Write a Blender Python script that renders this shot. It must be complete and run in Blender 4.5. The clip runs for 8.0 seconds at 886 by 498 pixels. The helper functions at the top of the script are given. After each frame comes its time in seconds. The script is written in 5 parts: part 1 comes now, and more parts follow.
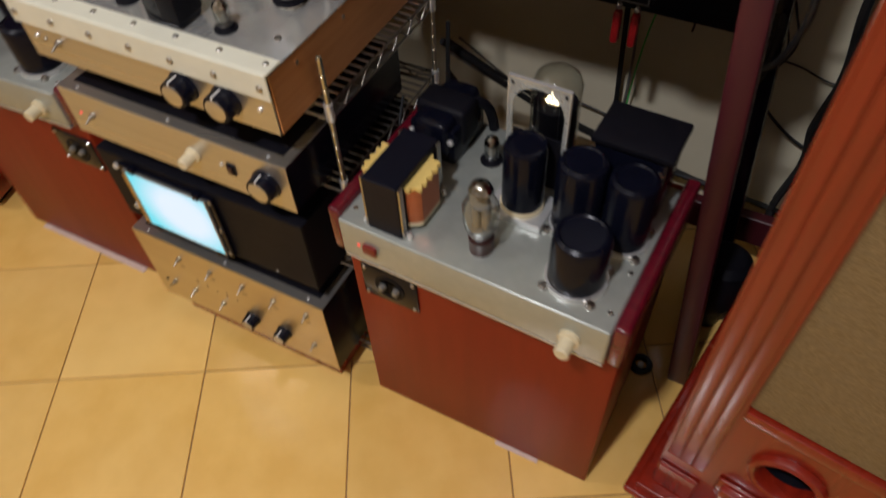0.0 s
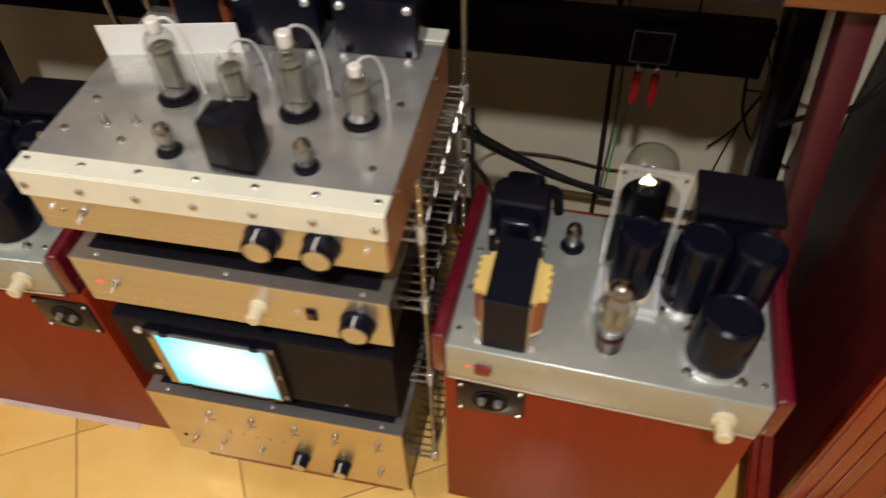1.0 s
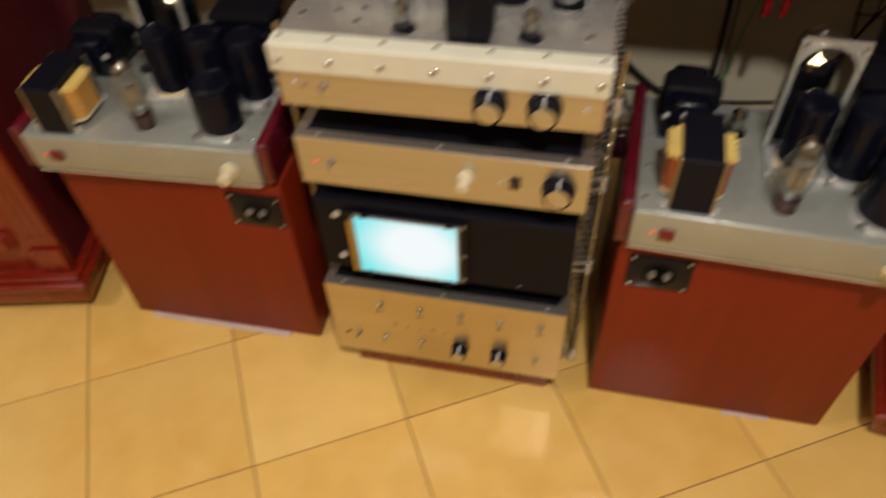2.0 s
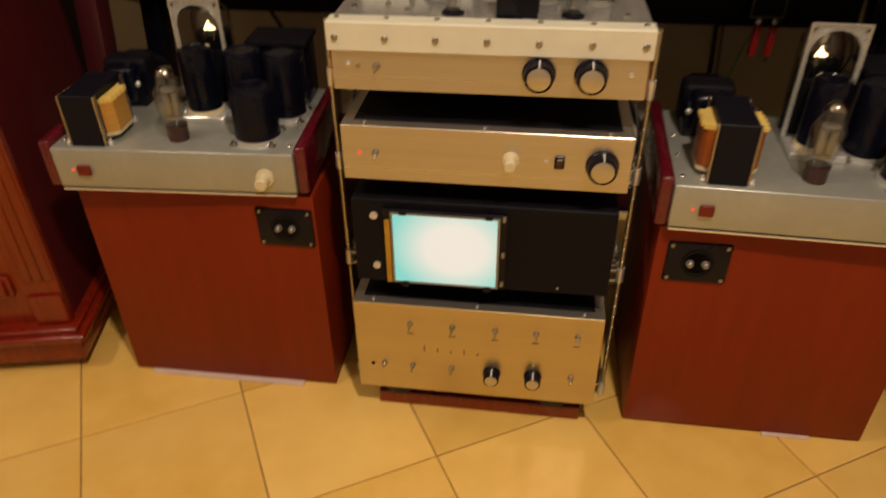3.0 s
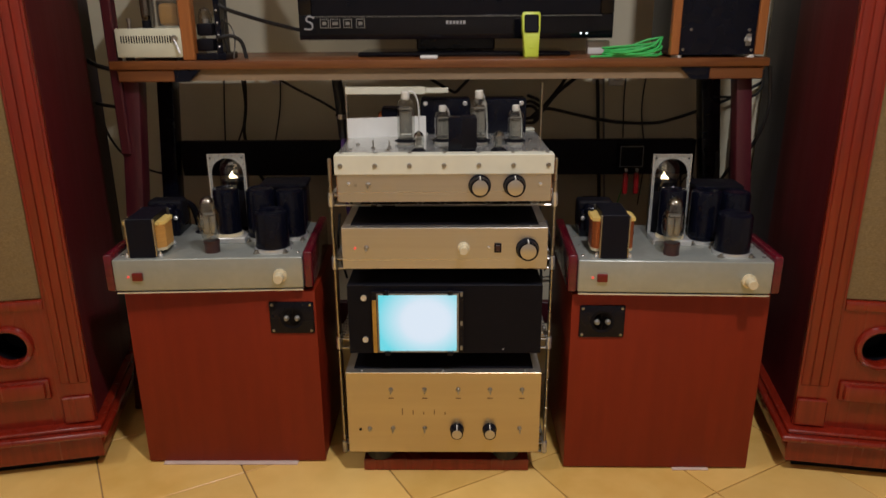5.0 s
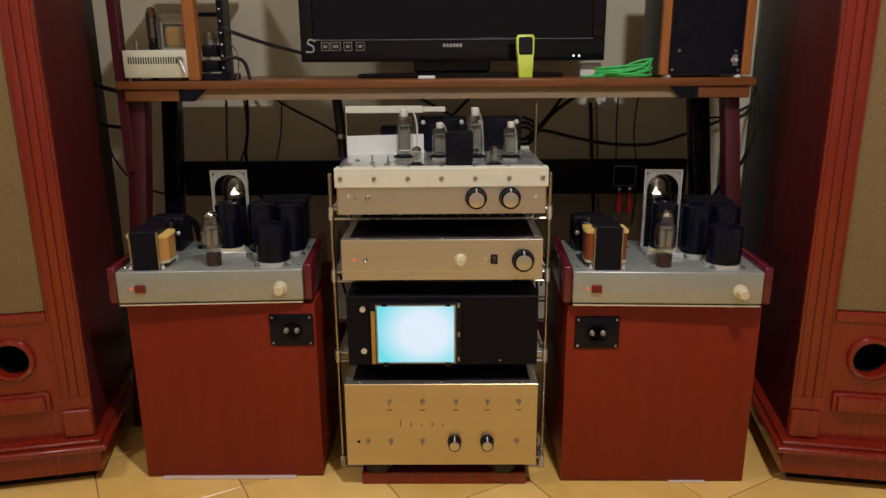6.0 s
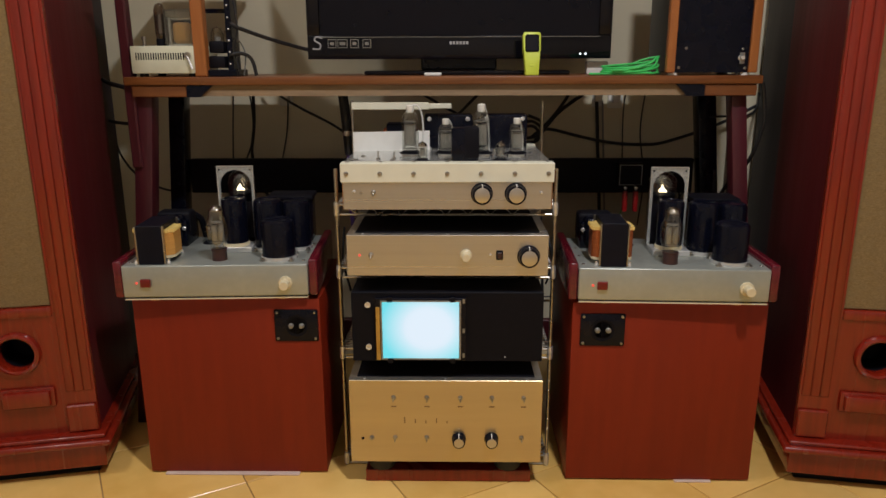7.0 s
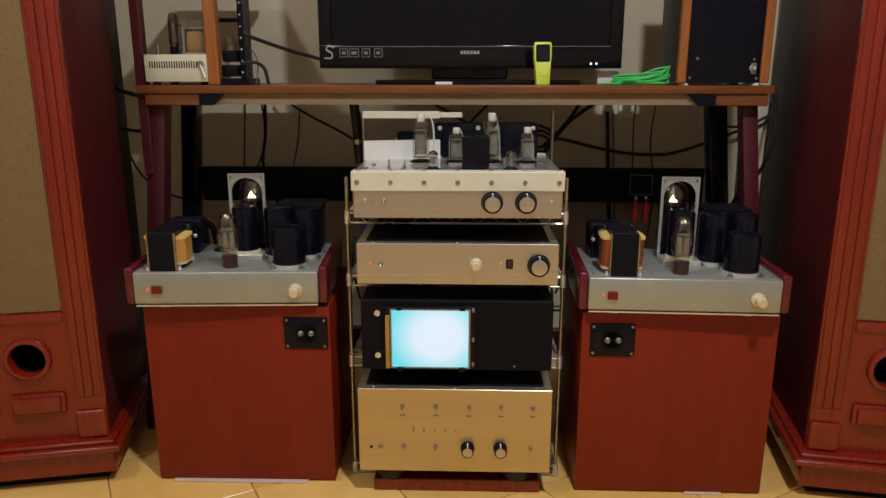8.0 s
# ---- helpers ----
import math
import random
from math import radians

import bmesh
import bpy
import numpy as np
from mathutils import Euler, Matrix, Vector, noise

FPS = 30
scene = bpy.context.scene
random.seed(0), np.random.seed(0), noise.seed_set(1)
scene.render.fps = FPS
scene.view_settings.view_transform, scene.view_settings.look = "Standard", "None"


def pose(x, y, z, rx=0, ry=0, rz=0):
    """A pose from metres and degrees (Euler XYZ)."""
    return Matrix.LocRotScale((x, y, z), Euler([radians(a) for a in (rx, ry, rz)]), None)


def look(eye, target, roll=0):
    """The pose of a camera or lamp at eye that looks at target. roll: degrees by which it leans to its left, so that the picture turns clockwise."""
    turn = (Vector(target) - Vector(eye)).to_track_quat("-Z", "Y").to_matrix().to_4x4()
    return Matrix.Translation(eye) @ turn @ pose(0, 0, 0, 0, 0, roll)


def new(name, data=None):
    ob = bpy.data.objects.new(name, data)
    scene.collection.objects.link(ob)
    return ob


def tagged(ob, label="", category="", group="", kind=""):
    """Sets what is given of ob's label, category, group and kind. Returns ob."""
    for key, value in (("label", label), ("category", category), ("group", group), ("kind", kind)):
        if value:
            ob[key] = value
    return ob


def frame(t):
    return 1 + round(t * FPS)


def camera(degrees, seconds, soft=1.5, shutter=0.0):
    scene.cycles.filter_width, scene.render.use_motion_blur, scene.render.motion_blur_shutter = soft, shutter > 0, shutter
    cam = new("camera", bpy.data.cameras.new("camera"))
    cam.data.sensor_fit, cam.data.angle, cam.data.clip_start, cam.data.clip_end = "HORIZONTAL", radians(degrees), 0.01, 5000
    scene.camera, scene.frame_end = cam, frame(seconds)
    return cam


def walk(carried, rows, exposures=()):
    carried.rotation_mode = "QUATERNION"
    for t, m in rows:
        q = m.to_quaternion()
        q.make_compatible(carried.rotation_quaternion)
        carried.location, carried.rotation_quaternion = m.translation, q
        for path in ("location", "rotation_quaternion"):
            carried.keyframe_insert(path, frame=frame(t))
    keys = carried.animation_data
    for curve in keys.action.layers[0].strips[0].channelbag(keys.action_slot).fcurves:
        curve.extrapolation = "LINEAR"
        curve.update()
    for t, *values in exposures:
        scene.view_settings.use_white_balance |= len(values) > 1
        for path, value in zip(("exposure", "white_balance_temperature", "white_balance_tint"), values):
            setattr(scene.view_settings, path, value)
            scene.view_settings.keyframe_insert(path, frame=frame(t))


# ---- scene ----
cam = camera(63.5, 8.0, shutter=0.7)
PATH = [
    (0, (0.753, -0.496, 1.272), (0.117, 0.594, -0.28), -3.6),
    (0.5, (0.585, -0.464, 1.278), (0.11, 0.734, -0.252), -1.8),
    (1, (0.404, -0.488, 1.297), (0.11, 0.798, -0.205), -1.7),
    (1.5, (0.29, -0.603, 1.295), (0.021, 0.695, -0.202), -1.8),
    (2, (0.192, -0.742, 1.260), (-0.130, 0.548, -0.234), -3.0),
    (2.2, (0.131, -0.801, 1.212), (-0.212, 0.516, -0.254), -2.9),
    (3.3, (0.059, -1.019, 1.037), (-0.107, 0.696, 0.022), -0.3),
    (3.5, (0.039, -1.092, 1.053), (-0.102, 0.663, 0.104), -0.2),
    (4, (0.0, -1.24, 1.039), (-0.057, 0.598, 0.253), 0.4),
    (4.5, (0.018, -1.345, 1.031), (-0.012, 0.526, 0.325), 0.2),
    (5, (0.023, -1.42, 1.019), (-0.006, 0.481, 0.398), -0.4),
    (6.5, (0.023, -1.469, 0.961), (0.003, 0.464, 0.451), -0.4),
    (7, (0.022, -1.47, 0.956), (-0.013, 0.464, 0.449), -0.2),
    (7.5, (0.014, -1.469, 0.957), (-0.034, 0.469, 0.465), 0.0),
    (8, (0.019, -1.471, 0.954), (-0.04, 0.469, 0.473), 0.0),
]
EXPOSURES = [
    (0.0, -0.26, 5400, 8), (0.5, -0.05, 5300, 6), (1.0, 0.17, 5600, 6), (1.5, 0.15, 5900, 4), (2.0, -0.16, 6000, 6),
    (3.3, -0.41, 7900, 12), (3.5, -0.44, 8000, 12), (4.0, -0.43, 7000, 11), (4.5, -0.45, 5900, 9), (5.0, -0.40, 5500, 8),
    (6.5, -0.30, 5500, 6), (8.0, -0.29, 5500, 6),
]
walk(cam, [(t, look(eye, target, roll)) for t, eye, target, roll in PATH], EXPOSURES)

# ---- light ----
world = bpy.data.worlds.new("room_air")
world.use_nodes = True
world.node_tree.nodes["Background"].inputs[0].default_value = (0.30, 0.28, 0.50, 1)
world.node_tree.nodes["Background"].inputs[1].default_value = 0.048
scene.world = world


def lamp(name, kind, where, target, watts, colour, size):
    data = bpy.data.lights.new(name, kind)
    data.energy, data.color = watts, colour
    if kind == "AREA":
        data.shape, data.size = "DISK", size
    else:
        data.shadow_soft_size = size
    ob = new(name, data)
    ob.matrix_world = look(where, target)
    return ob


lamp("ceiling_lamp", "AREA", (0.42, -1.05, 2.50), (0.30, -1.35, 0), 46, (1.0, 0.86, 0.77), 0.13)
lamp("side_lamp", "POINT", (-1.09, -0.66, 2.15), (0, 0, 0), 28.0, (1.0, 0.86, 0.74), 0.06)


# ---- materials ----
def mat(name, a, b=None, scale=30.0, stretch=(1, 1, 1), rough=0.5, vary=0.1, metal=0.0, bump=0.0, fine=8.0,
        coat=0.0, shift=0.0, distort=0.0, spec=0.5, stain=None, detail=4.0):
    """Two colours mixed by a stretched noise, larger stains, fine relief and a roughness that varies with them."""
    m = bpy.data.materials.new(name)
    m.use_nodes = True
    nt = m.node_tree
    nd, ln = nt.nodes, nt.links
    p = nd["Principled BSDF"]
    b = b or tuple(c * 0.85 for c in a)
    co = nd.new("ShaderNodeTexCoord")
    mp = nd.new("ShaderNodeMapping")
    mp.inputs["Scale"].default_value = stretch
    ln.new(co.outputs["Object"], mp.inputs["Vector"])
    vec = mp.outputs[0]
    if shift:
        info = nd.new("ShaderNodeObjectInfo")
        add = nd.new("ShaderNodeVectorMath")
        mul = nd.new("ShaderNodeMath")
        mul.operation, mul.inputs[1].default_value = "MULTIPLY", 50.0
        ln.new(info.outputs["Random"], mul.inputs[0])
        ln.new(vec, add.inputs[0])
        ln.new(mul.outputs[0], add.inputs[1])
        vec = add.outputs[0]

    def noise_at(s, d=detail):
        n = nd.new("ShaderNodeTexNoise")
        n.inputs["Scale"].default_value, n.inputs["Detail"].default_value = s, d
        n.inputs["Distortion"].default_value = distort
        ln.new(vec, n.inputs["Vector"])
        return n.outputs["Fac"]

    n1, n2, n3 = noise_at(scale), noise_at(scale * 0.17, 3.0), noise_at(scale * fine, 2.0)
    ramp = nd.new("ShaderNodeMapRange")
    ramp.inputs["From Min"].default_value, ramp.inputs["From Max"].default_value = 0.32, 0.68
    ln.new(n1, ramp.inputs["Value"])
    mix = nd.new("ShaderNodeMix")
    mix.data_type = "RGBA"
    ln.new(ramp.outputs[0], mix.inputs["Factor"])
    mix.inputs["A"].default_value, mix.inputs["B"].default_value = (*a, 1), (*b, 1)
    big = nd.new("ShaderNodeMapRange")
    big.inputs["From Min"].default_value, big.inputs["From Max"].default_value = 0.40, 0.72
    big.inputs["To Max"].default_value = 0.55
    ln.new(n2, big.inputs["Value"])
    mix2 = nd.new("ShaderNodeMix")
    mix2.data_type = "RGBA"
    ln.new(big.outputs[0], mix2.inputs["Factor"])
    ln.new(mix.outputs["Result"], mix2.inputs["A"])
    mix2.inputs["B"].default_value = (*(stain or tuple(c * 0.82 for c in a)), 1)
    out = mix2.outputs["Result"]
    if shift:
        hsv = nd.new("ShaderNodeHueSaturation")
        val = nd.new("ShaderNodeMapRange")
        val.inputs["To Min"].default_value, val.inputs["To Max"].default_value = 1 - shift, 1 + shift
        ln.new(info.outputs["Random"], val.inputs["Value"])
        ln.new(val.outputs[0], hsv.inputs["Value"])
        ln.new(out, hsv.inputs["Color"])
        out = hsv.outputs[0]
    ln.new(out, p.inputs["Base Color"])
    rr = nd.new("ShaderNodeMapRange")
    rr.inputs["To Min"].default_value, rr.inputs["To Max"].default_value = max(rough - vary, 0.02), min(rough + vary, 1)
    ln.new(n2, rr.inputs["Value"])
    ln.new(rr.outputs[0], p.inputs["Roughness"])
    p.inputs["Metallic"].default_value = metal
    p.inputs["Specular IOR Level"].default_value = spec
    p.inputs["Coat Weight"].default_value = coat
    p.inputs["Coat Roughness"].default_value = 0.08
    if bump:
        bp = nd.new("ShaderNodeBump")
        bp.inputs["Strength"].default_value, bp.inputs["Distance"].default_value = bump, 0.001
        ln.new(n3, bp.inputs["Height"])
        ln.new(bp.outputs[0], p.inputs["Normal"])
    return m


def glass(name, tint=(0.93, 0.95, 0.93), gloss=0.02):
    """Thin blown glass: clear straight through, glossy at the rim."""
    m = bpy.data.materials.new(name)
    m.use_nodes = True
    nd, ln = m.node_tree.nodes, m.node_tree.links
    nd.clear()
    o, mx, tr, gl, fr = (nd.new("ShaderNode" + k) for k in ("OutputMaterial", "MixShader", "BsdfTransparent", "BsdfGlossy", "LayerWeight"))
    tr.inputs[0].default_value = (*tint, 1)
    gl.inputs["Roughness"].default_value = gloss
    fr.inputs[0].default_value = 0.5
    pw, sc = nd.new("ShaderNodeMath"), nd.new("ShaderNodeMath")
    pw.operation, pw.inputs[1].default_value = "POWER", 3.0
    sc.operation, sc.inputs[1].default_value, sc.inputs[2].default_value = "MULTIPLY_ADD", 0.75, 0.12
    ln.new(fr.outputs["Facing"], pw.inputs[0])
    ln.new(pw.outputs[0], sc.inputs[0])
    ln.new(sc.outputs[0], mx.inputs[0])
    ln.new(tr.outputs[0], mx.inputs[1])
    ln.new(gl.outputs[0], mx.inputs[2])
    ln.new(mx.outputs[0], o.inputs[0])
    return m


def glow(name, colour, strength):
    m = bpy.data.materials.new(name)
    m.use_nodes = True
    p = m.node_tree.nodes["Principled BSDF"]
    p.inputs["Base Color"].default_value = (0.02, 0.02, 0.02, 1)
    p.inputs["Emission Color"].default_value = (*colour, 1)
    p.inputs["Emission Strength"].default_value = strength
    return m


TILE = mat("glazed_tile", (0.83, 0.535, 0.145), (0.75, 0.46, 0.11), 14, rough=0.17, vary=0.10, bump=0.07, shift=0.07, stain=(0.87, 0.62, 0.22))
GROUT = mat("grout", (0.44, 0.28, 0.11), (0.30, 0.18, 0.07), 60, rough=0.9, bump=0.3)
WALL = mat("wall_paint", (0.76, 0.71, 0.52), (0.70, 0.65, 0.47), 9, rough=0.75, bump=0.25, fine=20, stain=(0.60, 0.54, 0.38))
ROOM = mat("room_paint", (0.66, 0.63, 0.57), (0.61, 0.58, 0.52), 6, rough=0.8, bump=0.1)
VENEER = mat("mahogany_veneer", (0.225, 0.019, 0.003), (0.190, 0.015, 0.0025), 6, (7, 7, 0.7), rough=0.46, vary=0.08, bump=0.06, spec=0.32)
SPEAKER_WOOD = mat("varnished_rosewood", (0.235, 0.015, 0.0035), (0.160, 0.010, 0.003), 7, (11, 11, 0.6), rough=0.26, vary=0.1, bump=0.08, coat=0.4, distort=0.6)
# side wood darkened against the front, its shade put into the colour
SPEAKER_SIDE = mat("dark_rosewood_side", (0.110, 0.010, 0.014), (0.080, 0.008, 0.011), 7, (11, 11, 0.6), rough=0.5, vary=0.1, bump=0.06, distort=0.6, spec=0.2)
# rear part of the body in a darker grey
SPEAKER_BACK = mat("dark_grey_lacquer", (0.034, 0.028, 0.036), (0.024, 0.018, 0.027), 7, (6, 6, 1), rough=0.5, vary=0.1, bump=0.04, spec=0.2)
SIDE_WOOD = mat("dark_red_lacquer", (0.130, 0.005, 0.015), (0.085, 0.004, 0.011), 12, (1, 10, 10), rough=0.25, vary=0.08, coat=0.4)
DESK_WOOD = mat("stained_pine", (0.21, 0.078, 0.020), (0.13, 0.042, 0.012), 8, (0.7, 12, 12), rough=0.35, vary=0.1, bump=0.1, distort=0.5)
DESK_RED = mat("dark_red_paint", (0.070, 0.008, 0.014), (0.048, 0.006, 0.011), 10, (6, 6, 0.8), rough=0.4, vary=0.1, bump=0.05)
PLY = mat("raw_plywood", (0.29, 0.205, 0.115), (0.23, 0.155, 0.085), 10, (0.8, 10, 10), rough=0.7, bump=0.1)
ORANGE_WOOD = mat("orange_pine", (0.36, 0.13, 0.028), (0.26, 0.085, 0.018), 8, (10, 10, 0.7), rough=0.4, bump=0.08)
# copper brown raised in brightness to stand for what the plate reflects
AMP_SIDE = mat("copper_brown_side", (0.56, 0.27, 0.10), (0.47, 0.21, 0.07), 9, (1.2, 1.2, 14), rough=0.38, vary=0.06, metal=0.25, bump=0.04)
BRUSHED = mat("brushed_aluminium", (0.61, 0.585, 0.535), (0.585, 0.56, 0.51), 14, (0.35, 1, 30), rough=0.30, vary=0.10, metal=0.88, bump=0.012, stain=(0.50, 0.465, 0.41))
PANEL = mat("worn_champagne_panel", (0.62, 0.53, 0.345), (0.60, 0.51, 0.33), 9, (0.6, 1, 9), rough=0.34, vary=0.1, metal=0.9, bump=0.015, stain=(0.52, 0.42, 0.26))
DECK = mat("scuffed_aluminium", (0.74, 0.745, 0.71), (0.60, 0.605, 0.575), 20, rough=0.22, vary=0.14, metal=0.72, bump=0.05, stain=(0.46, 0.465, 0.44), distort=0.8)
HAMMER = mat("silver_grey_paint", (0.43, 0.455, 0.415), (0.39, 0.415, 0.375), 60, rough=0.32, vary=0.06, metal=0.45, bump=0.04, fine=4)
PLASTIC = mat("cream_plastic", (0.76, 0.75, 0.60), (0.70, 0.69, 0.55), 25, rough=0.42, vary=0.08, bump=0.03)
WHITE = mat("white_plastic", (0.80, 0.80, 0.76), (0.74, 0.74, 0.70), 25, rough=0.4, bump=0.03)
CERAMIC = mat("white_ceramic", (0.80, 0.78, 0.70), None, 40, rough=0.25)
IVORY = mat("ivory_knob", (0.72, 0.64, 0.42), (0.66, 0.57, 0.36), 40, rough=0.35, vary=0.05)
BLACK = mat("black_enamel", (0.0042, 0.0048, 0.0115), (0.0034, 0.0040, 0.009), 30, rough=0.22, vary=0.1, bump=0.03, spec=0.22)
MATT = mat("matt_black", (0.007, 0.0065, 0.010), (0.005, 0.005, 0.008), 60, rough=0.55, vary=0.1, bump=0.1, spec=0.12)
RUBBER = mat("black_rubber", (0.012, 0.012, 0.013), None, 50, rough=0.55, bump=0.05)
CORE = mat("laminated_core", (0.006, 0.0064, 0.013), (0.0045, 0.005, 0.010), 30, (1, 60, 1), rough=0.45, vary=0.1, bump=0.15, spec=0.15)
COPPER = mat("varnished_copper_wire", (0.48, 0.15, 0.045), (0.34, 0.09, 0.025), 10, (1, 1, 70), rough=0.35, metal=0.55, bump=0.35, fine=2)
PAPER = mat("ochre_coil_paper", (0.62, 0.33, 0.07), (0.52, 0.25, 0.05), 12, (1, 1, 20), rough=0.5, bump=0.1)
BOBBIN = mat("yellow_bobbin", (0.80, 0.60, 0.18), (0.72, 0.52, 0.14), 40, rough=0.5, bump=0.05)
CHROME = mat("chrome", (0.84, 0.84, 0.82), (0.76, 0.76, 0.74), 60, rough=0.24, vary=0.08, metal=0.65)
STEEL = mat("screw_steel", (0.50, 0.48, 0.44), (0.38, 0.36, 0.33), 90, rough=0.3, metal=1.0)
MIRROR = mat("polished_steel", (0.76, 0.77, 0.76), (0.70, 0.71, 0.70), 30, rough=0.25, vary=0.06, metal=0.6)
# chrome tinted gold, the warm reflections in the posts put into the colour
POST = mat("tarnished_chrome", (0.56, 0.52, 0.40), (0.42, 0.38, 0.28), 60, rough=0.28, vary=0.1, metal=0.9)
BRASS = mat("aged_brass", (0.60, 0.46, 0.18), (0.46, 0.33, 0.12), 40, rough=0.3, metal=1.0)
ANODE = mat("grey_anode", (0.30, 0.29, 0.26), (0.20, 0.19, 0.17), 50, rough=0.5, metal=0.3)
GETTER = mat("silver_getter", (0.55, 0.52, 0.48), (0.30, 0.27, 0.25), 50, rough=0.15, metal=1.0)
BAKELITE = mat("brown_bakelite", (0.06, 0.022, 0.018), (0.04, 0.015, 0.013), 40, rough=0.35)
RED_SWITCH = mat("red_switch", (0.18, 0.010, 0.008), (0.13, 0.008, 0.006), 60, rough=0.3)
RED_CLIP = mat("red_vinyl", (0.34, 0.012, 0.012), (0.26, 0.008, 0.008), 60, rough=0.4)
CLOTH = mat("woven_grille_cloth", (0.27, 0.19, 0.085), (0.18, 0.125, 0.052), 260, (1, 1, 2.2), rough=0.95, bump=0.9, fine=2.0, spec=0.1, stain=(0.22, 0.16, 0.08))
BLACK_GLOSS = mat("piano_black", (0.004, 0.004, 0.007), None, 20, rough=0.10, vary=0.04, coat=0.1, spec=0.3)
TV_SCREEN = mat("unlit_screen", (0.005, 0.005, 0.009), None, 20, rough=0.22, vary=0.03, spec=0.2)
LIME = mat("lime_plastic", (0.62, 0.72, 0.05), (0.56, 0.66, 0.04), 40, rough=0.4)
GREEN = mat("green_cable_sheath", (0.10, 0.62, 0.14), (0.08, 0.52, 0.11), 60, rough=0.4)
GREY_PLATE = mat("grey_screen_print", (0.42, 0.42, 0.42), None, 60, rough=0.5)
DARK_PRINT = mat("brown_ink", (0.22, 0.15, 0.08), None, 60, rough=0.6)
PURPLE = mat("purple_braid", (0.10, 0.05, 0.22), (0.07, 0.03, 0.15), 150, rough=0.5, bump=0.3)
FOAM = mat("pale_pink_foam", (0.70, 0.55, 0.47), (0.62, 0.47, 0.40), 60, rough=0.9, bump=0.2)
CREAM_STEEL = mat("cream_enamel", (0.66, 0.66, 0.50), (0.60, 0.60, 0.45), 30, rough=0.4, bump=0.03)
TERMINAL_GREY = mat("grey_tube", (0.30, 0.30, 0.28), None, 30, rough=0.3, metal=0.6)
GLASS = glass("clear_tube_glass", (0.90, 0.91, 0.88), 0.05)
# clear acrylic; the mixed-in grey veil stands for light reflected off its face
VEILED = bpy.data.materials.new("frosted_acrylic")
VEILED.use_nodes = True
fn, fl = VEILED.node_tree.nodes, VEILED.node_tree.links
clear, veil = fn.new("ShaderNodeBsdfTransparent"), fn.new("ShaderNodeMixShader")
body = fn["Principled BSDF"]
body.inputs["Base Color"].default_value, body.inputs["Roughness"].default_value = (0.62, 0.64, 0.60, 1), 0.25
haze = fn.new("ShaderNodeTexNoise")
haze.inputs["Scale"].default_value = 40
span = fn.new("ShaderNodeMapRange")
span.inputs["To Min"].default_value, span.inputs["To Max"].default_value = 0.28, 0.46
fl.new(haze.outputs["Fac"], span.inputs["Value"])
fl.new(span.outputs[0], veil.inputs[0])
fl.new(clear.outputs[0], veil.inputs[1])
fl.new(body.outputs[0], veil.inputs[2])
fl.new(veil.outputs[0], fn["Material Output"].inputs[0])
SMOKE = glass("smoked_tube_glass", (0.55, 0.48, 0.42))
FILAMENT = glow("glowing_filament", (1.0, 0.74, 0.42), 8.0)
LED_RED = glow("red_led", (1.0, 0.10, 0.05), 1.2)

SCREEN = glow("lit_lcd", (0.55, 0.95, 1.0), 1.02)
nt = SCREEN.node_tree
co, gr, rp = (nt.nodes.new("ShaderNode" + k) for k in ("TexCoord", "TexGradient", "ValToRGB"))
gr.gradient_type = "SPHERICAL"
sh = nt.nodes.new("ShaderNodeMapping")
sh.inputs["Location"].default_value, sh.inputs["Scale"].default_value = (-0.60, 0.0, -0.46), (1.0, 0.0, 0.85)
rp.color_ramp.elements[0].position, rp.color_ramp.elements[0].color = 0.36, (0.24, 0.84, 0.82, 1)
rp.color_ramp.elements[1].position, rp.color_ramp.elements[1].color = 0.72, (1.0, 1.0, 0.97, 1)
nt.links.new(co.outputs["Generated"], sh.inputs["Vector"])
nt.links.new(sh.outputs[0], gr.inputs["Vector"])
nt.links.new(gr.outputs["Fac"], rp.inputs["Fac"])
nt.links.new(rp.outputs[0], nt.nodes["Principled BSDF"].inputs["Emission Color"])


# ---- building blocks ----
def box(bm, x0, x1, y0, y1, z0, z1, bevel=0.0, segs=1):
    """A box with chamfered or rounded edges, added to bm."""
    tmp = bmesh.new()
    bmesh.ops.create_cube(tmp, size=1, matrix=Matrix.Translation(((x0 + x1) / 2, (y0 + y1) / 2, (z0 + z1) / 2)) @ Matrix.Diagonal((x1 - x0, y1 - y0, z1 - z0, 1)))
    if bevel:
        bmesh.ops.bevel(tmp, geom=tmp.edges[:], offset=bevel, segments=segs, profile=0.5, affect="EDGES")
    return merge(bm, tmp)


def merge(bm, tmp, m=None):
    vs = {}
    for v in tmp.verts:
        vs[v] = bm.verts.new(m @ v.co if m else v.co)
    for f in tmp.faces:
        bm.faces.new([vs[v] for v in f.verts])
    tmp.free()
    return bm


